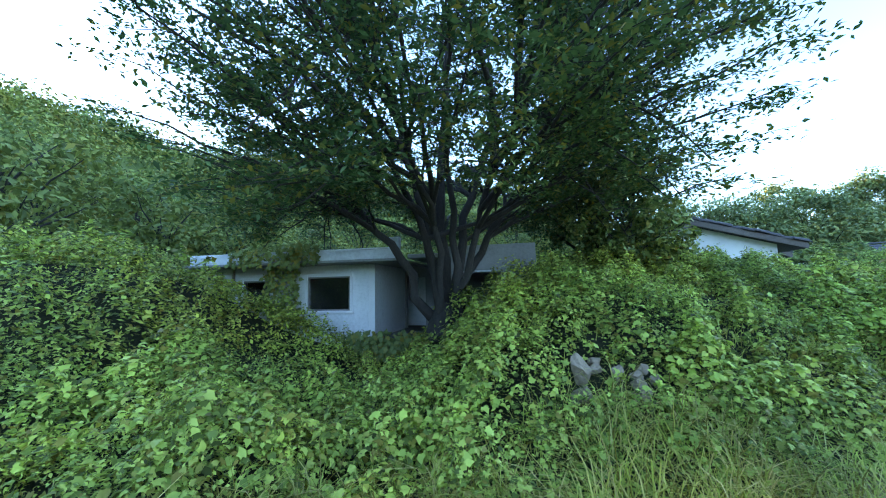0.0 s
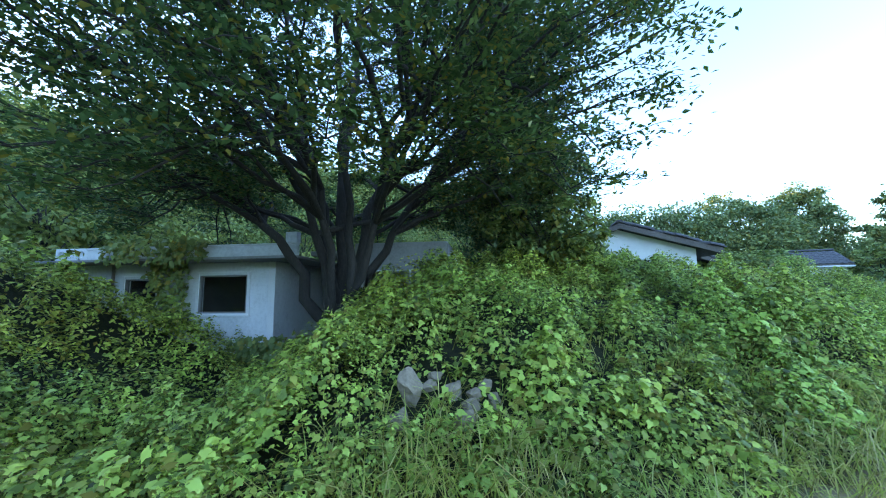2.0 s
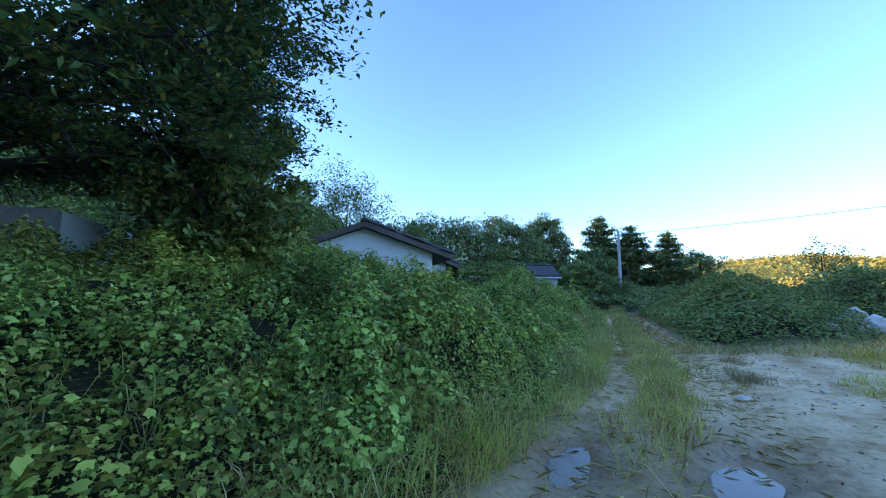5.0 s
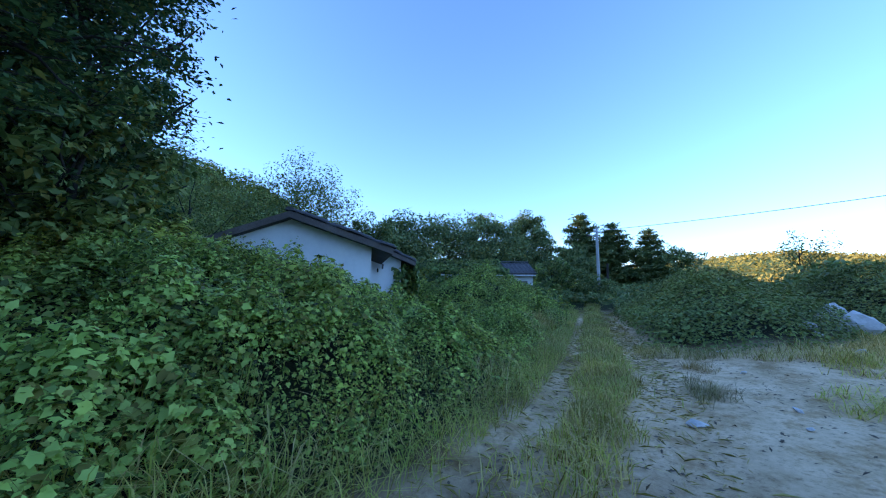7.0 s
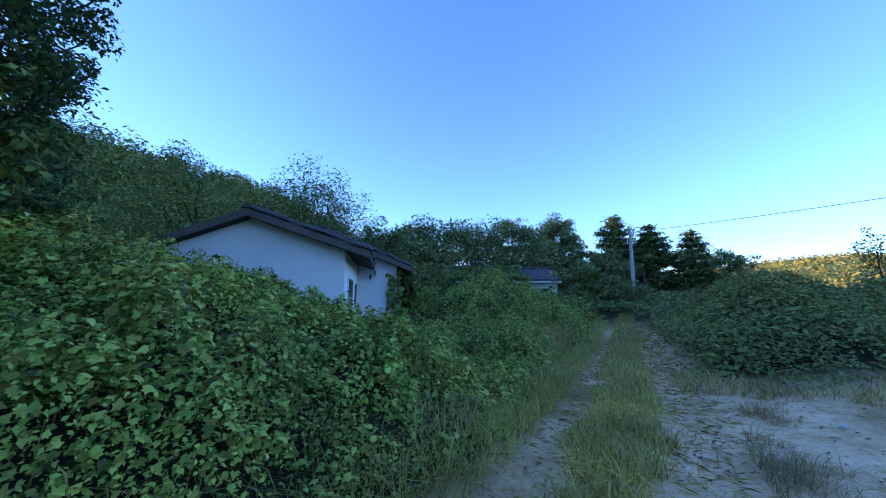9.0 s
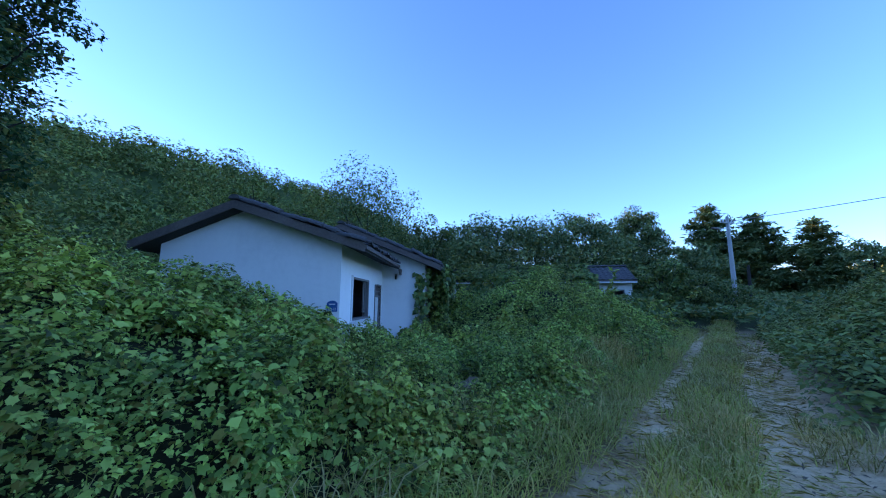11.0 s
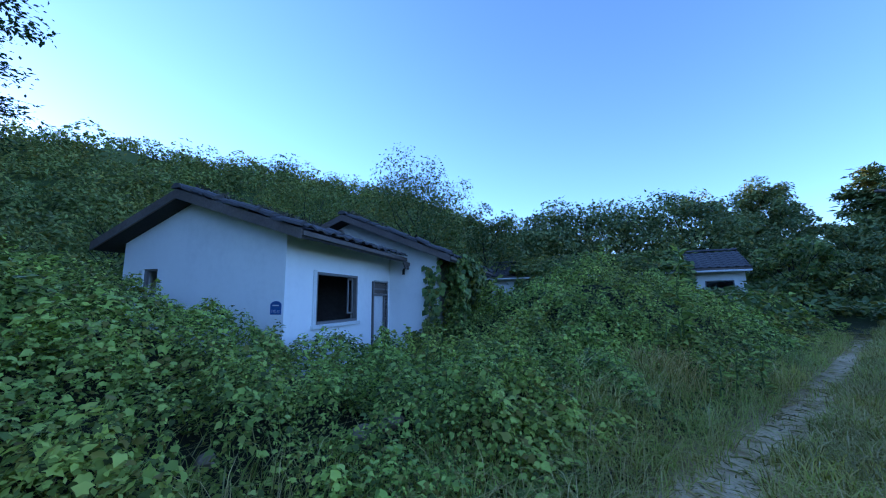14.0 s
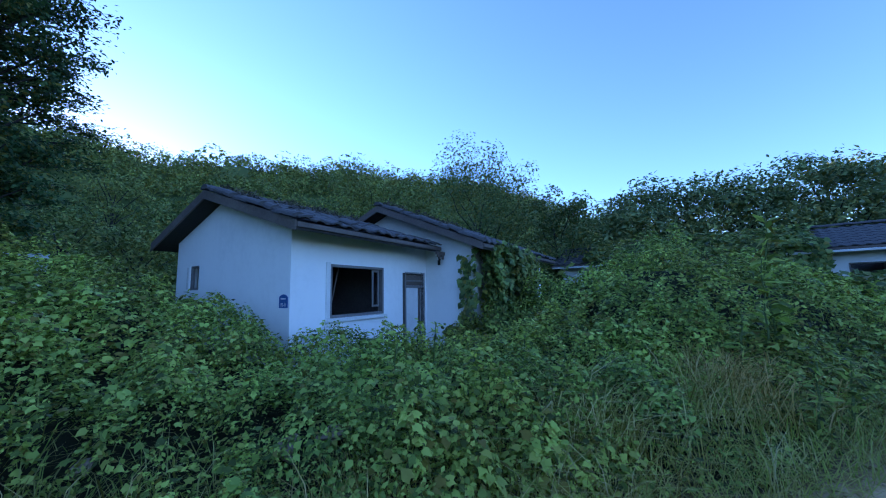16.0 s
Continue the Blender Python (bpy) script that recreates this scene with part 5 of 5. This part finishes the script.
roof_trash(WM, -0.3, 3.6, VR, ZR, 0.33, 3600, 231)
roof_trash(WM, 3.5, 7.5, VR2, ZR2, 0.41, 1800, 232)
climber("wall_vine", CM @ pose(0, 0, 0, 0, 0, 180), -9.6, -1.7, -0.05, -0.2, 2.5, 0.9, 7000, 0.2, "vines hanging over the front of the low house", 212, M_VINE_SHADED)
AM = A.matrix_world.copy()
climber("wall_vine", AM, -3.75, -2.35, -0.1, 0.2, 2.5, 0.6, 750, 0.12, "straggling vine hanging before the wall", 221, M_SHRUB)
climber("wall_vine", AM, -4.6, -1.2, -0.98, 2.35, 3.0, 0.3, 420, 0.14, "vine trailing over the roof edge", 222, M_SHRUB)
climber("wall_vine", AM, -0.3, 3.0, -0.5, -0.6, 0.25, 0.9, 1100, 0.13, "dark undergrowth against the house wall", 223, M_SHRUB)

# tall weed on the vine heap
rng = np.random.default_rng(77)


def tall_weed(x, y, h, seed, label):
    rng = np.random.default_rng(seed)
    z0 = float(ground_z(np.array([x]), np.array([y]))[0])
    w = thing("tall_weed", pose(x, y, z0), label, "weed", "tall weeds")
    lim = Limbs()
    st = bent(rng, (0, 0, -0.05), (0.08, 0.02, h), 8, 0, 0.03)
    lim.tube(st, np.linspace(0.016, 0.005, 8), 6)
    lim.make("stalk", M_SHRUB, w)
    n = 70
    s = rng.random(n) ** 0.8
    p = np.stack([np.interp(s, np.linspace(0, 1, 8), st[:, j]) for j in range(3)], 1)
    a = np.arange(n) * 2.4
    out = np.stack([np.cos(a), np.sin(a), 0.5 * np.ones(n)], 1)
    nn = np.stack([-np.cos(a) * 0.6, -np.sin(a) * 0.6, np.ones(n)], 1)
    nn /= np.linalg.norm(nn, axis=1, keepdims=True)
    p = p + out * 0.02
    leaves("foliage", p, tilted(nn, 0.25, rng), rng.uniform(0.16, 0.34, n) * (1.15 - 0.5 * s) * (0.25 + 0.38 * h), SLIM, OVAL_F, M_VINE, w, rng)
    return w


tall_weed(18.0, 10.3, 1.95, 301, "tall leafy weed standing above the vine heap")
tall_weed(17.85, 10.2, 1.4, 302, "tall leafy weed standing above the vine heap")
for k in range(14):
    tall_weed(rng.uniform(13.2, 18.5), rng.uniform(8.8, 11.5), rng.uniform(0.5, 1.0), 310 + k, "leafy weed among the grass")

# ---------------------------------------------------------------- stones, boulders, pole, cable


def stone(name, x, y, r, seed, label, sink=0.25, squash=(1, 0.8, 0.7), mat=M_STONE, z=None, group=""):
    rnd = random.Random(seed)
    bm = bmesh.new()
    bmesh.ops.create_icosphere(bm, subdivisions=3, radius=1.0)
    planes = [(Vector((rnd.uniform(-1, 1), rnd.uniform(-1, 1), rnd.uniform(-1, 1))).normalized(), rnd.uniform(0.42, 0.72)) for _ in range(13)]
    for v in bm.verts:
        for n_, d_ in planes:
            e_ = v.co.dot(n_) - d_
            if e_ > 0:
                v.co -= n_ * e_ * 0.9
        v.co += v.co * (0.10 * noise.noise(v.co * 2.6 + Vector((seed, 0, 0))) + 0.09 * noise.noise(v.co * 6 + Vector((seed, 3, 0))))
        v.co = Vector((v.co.x * squash[0], v.co.y * squash[1], v.co.z * squash[2])) * r
    ob = part(name, bm, mat)
    zz = (float(ground_z(np.array([x]), np.array([y]))[0]) if z is None else z) + r * squash[2] * (1 - 2 * sink) * 0.8
    ob.matrix_world = pose(x, y, zz, rnd.uniform(-15, 15), rnd.uniform(-15, 15), rnd.uniform(0, 360))
    return tagged(ob, label, "stone", group)


for k, (x, y, r) in enumerate(HEAP):
    stone("stone", x, y, r, 60 + k, "grey-brown field stone half sunk in vines", 0.12 if k == 0 else 0.2, (0.72, 0.6, 1.15) if k == 0 else (1, 0.78, 0.9), group="heap of stones on the bank")
for k, (x, y, r) in enumerate(RUBBLE):
    stone("rubble_chunk", x, y, r, 80 + k, "grey concrete rubble among weeds", 0.15, (1, 0.7, 0.7), group="rubble by the white house")
M_PALE = surface("pale_rock", (0.42, 0.40, 0.37), (0.58, 0.56, 0.52), (0.68, 0.66, 0.62), 2.0, 0.85, 0.5, 0.02)
stone("boulder", 22.0, 2.9, 0.62, 21, "large pale boulder at the edge of the vines", 0.2, (1, 0.8, 0.8), M_PALE, group="boulders")
stone("boulder", 23.4, 3.6, 0.6, 22, "large pale boulder at the edge of the vines", 0.2, (1, 0.8, 0.9), M_PALE, group="boulders")
for k, (x, y, r) in enumerate(((12.0, 3.15, 0.13), (20.4, 3.6, 0.3), (19.6, 3.3, 0.25), (18.6, 2.6, 0.15), (13.4, 2.6, 0.08), (15.2, 3.6, 0.07), (12.7, 2.4, 0.06), (16.8, 4.4, 0.1))):
    stone("stone", x, y, r, 40 + k, "pale stone lying on the sandy ground", 0.3, (1, 0.8, 0.5), M_PALE, group="stones on the sand")

PX, PY = 35.4, 18.35
pz = float(ground_z(np.array([PX]), np.array([PY]))[0])
pole = thing("utility_pole", pose(PX, PY, pz), "slim grey concrete utility pole beside the track", "pole")
lim = Limbs()
lim.tube([(0, 0, -0.5), (0, 0, 3), (0, 0, 6.85 - pz)], [0.14, 0.125, 0.09], 12)
lim.make("shaft", M_POLE, pole)
part("lamp_arm", boxes((-1.0, 0.0, -0.025, 0.025, 6.02 - pz, 6.07 - pz), bevel=0.008), M_POLE, pole)
part("lamp_head", boxes((-1.45, -0.95, -0.09, 0.09, 5.94 - pz, 6.06 - pz), bevel=0.03), M_BARGE, pole, "small street lamp head, unlit")
part("crossarm", boxes((-0.5, 0.5, -0.05, 0.05, 6.4 - pz, 6.5 - pz), bevel=0.01), M_POLE, pole)
for dx in (-0.4, 0.4):
    bm = bmesh.new()
    bmesh.ops.create_cone(bm, segments=10, radius1=0.05, radius2=0.03, depth=0.16, cap_ends=True, matrix=pose(dx, 0, 6.58 - pz))
    part("insulator", bm, M_WHITE, pole)
post = thing("old_post", pose(39.5, 20.0, float(ground_z(np.array([39.5]), np.array([20.0]))[0])), "short leaning wooden post", "post")
lim = Limbs()
lim.tube([(0, 0, -0.3), (0.1, 0, 1.2), (0.2, 0, 3.0)], [0.12, 0.11, 0.09], 8)
lim.make("shaft", M_BARK, post)
s = np.linspace(0, 1, 30)
cable = Limbs()
cable.tube(np.stack([PX + 0.4 + 6 * s, PY - 58 * s, 6.6 + 4.5 * s - 4 * 1.6 * s * (1 - s)], 1), np.full(30, 0.02), 5)
ob = cable.make("overhead_cable", M_WIRE, None)
tagged(ob, "thin overhead cable running from the pole", "cable")

# litter on the sandy ground: dead leaves, twigs and pebbles too small to count
rng = np.random.default_rng(91)
n = 16000
x, y = rng.uniform(5, 22, n), rng.uniform(-3, 11, n)
d = inland(x, y)
k = (d < -0.1) & (d > -6) & (rng.random(n) < 0.25 + 0.9 * step(0.45, 0.7, fbm(x, y, 93)))
x, y = x[k], y[k]
ob = leaves("leaf_litter", np.stack([x, y, ground_z(x, y) + 0.012], 1), tilted(np.tile([[0, 0, 1.0]], (len(x), 1)), 0.25, rng), rng.uniform(0.02, 0.09, len(x)), SLIM, OVAL_F, surface("dead_leaf", (0.06, 0.045, 0.03), (0.13, 0.10, 0.065), (0.24, 0.19, 0.12), 3.0), rng=rng)
tagged(ob, "dead leaves and twigs strewn on the sand", "litter", kind="stuff")

# straw trodden flat in the ruts
n = 70000
x, y = rng.uniform(7, 27, n), rng.uniform(2, 16, n)
d = inland(x, y)
k = (d > -2.0) & (d < 0.15) & (rng.random(n) < 0.35 + 0.7 * step(10, 16, x))
x, y = x[k], y[k]
flat = leaves("trodden_straw", np.stack([x, y, ground_z(x, y) + 0.012], 1), tilted(np.tile([[0, 0, 1.0]], (len(x), 1)), 0.18, rng), rng.uniform(0.06, 0.22, len(x)), SLIM * np.array([[1, 0.25, 1]]), OVAL_F, M_STRAW, rng=rng)
tagged(flat, "flattened straw lying in the wheel ruts", "grass", kind="stuff")

# ---------------------------------------------------------------- roof pieces
for me, name, roof, m in later:
    ob = new(name, me)
    ob.parent = roof
    ob.matrix_basis = m
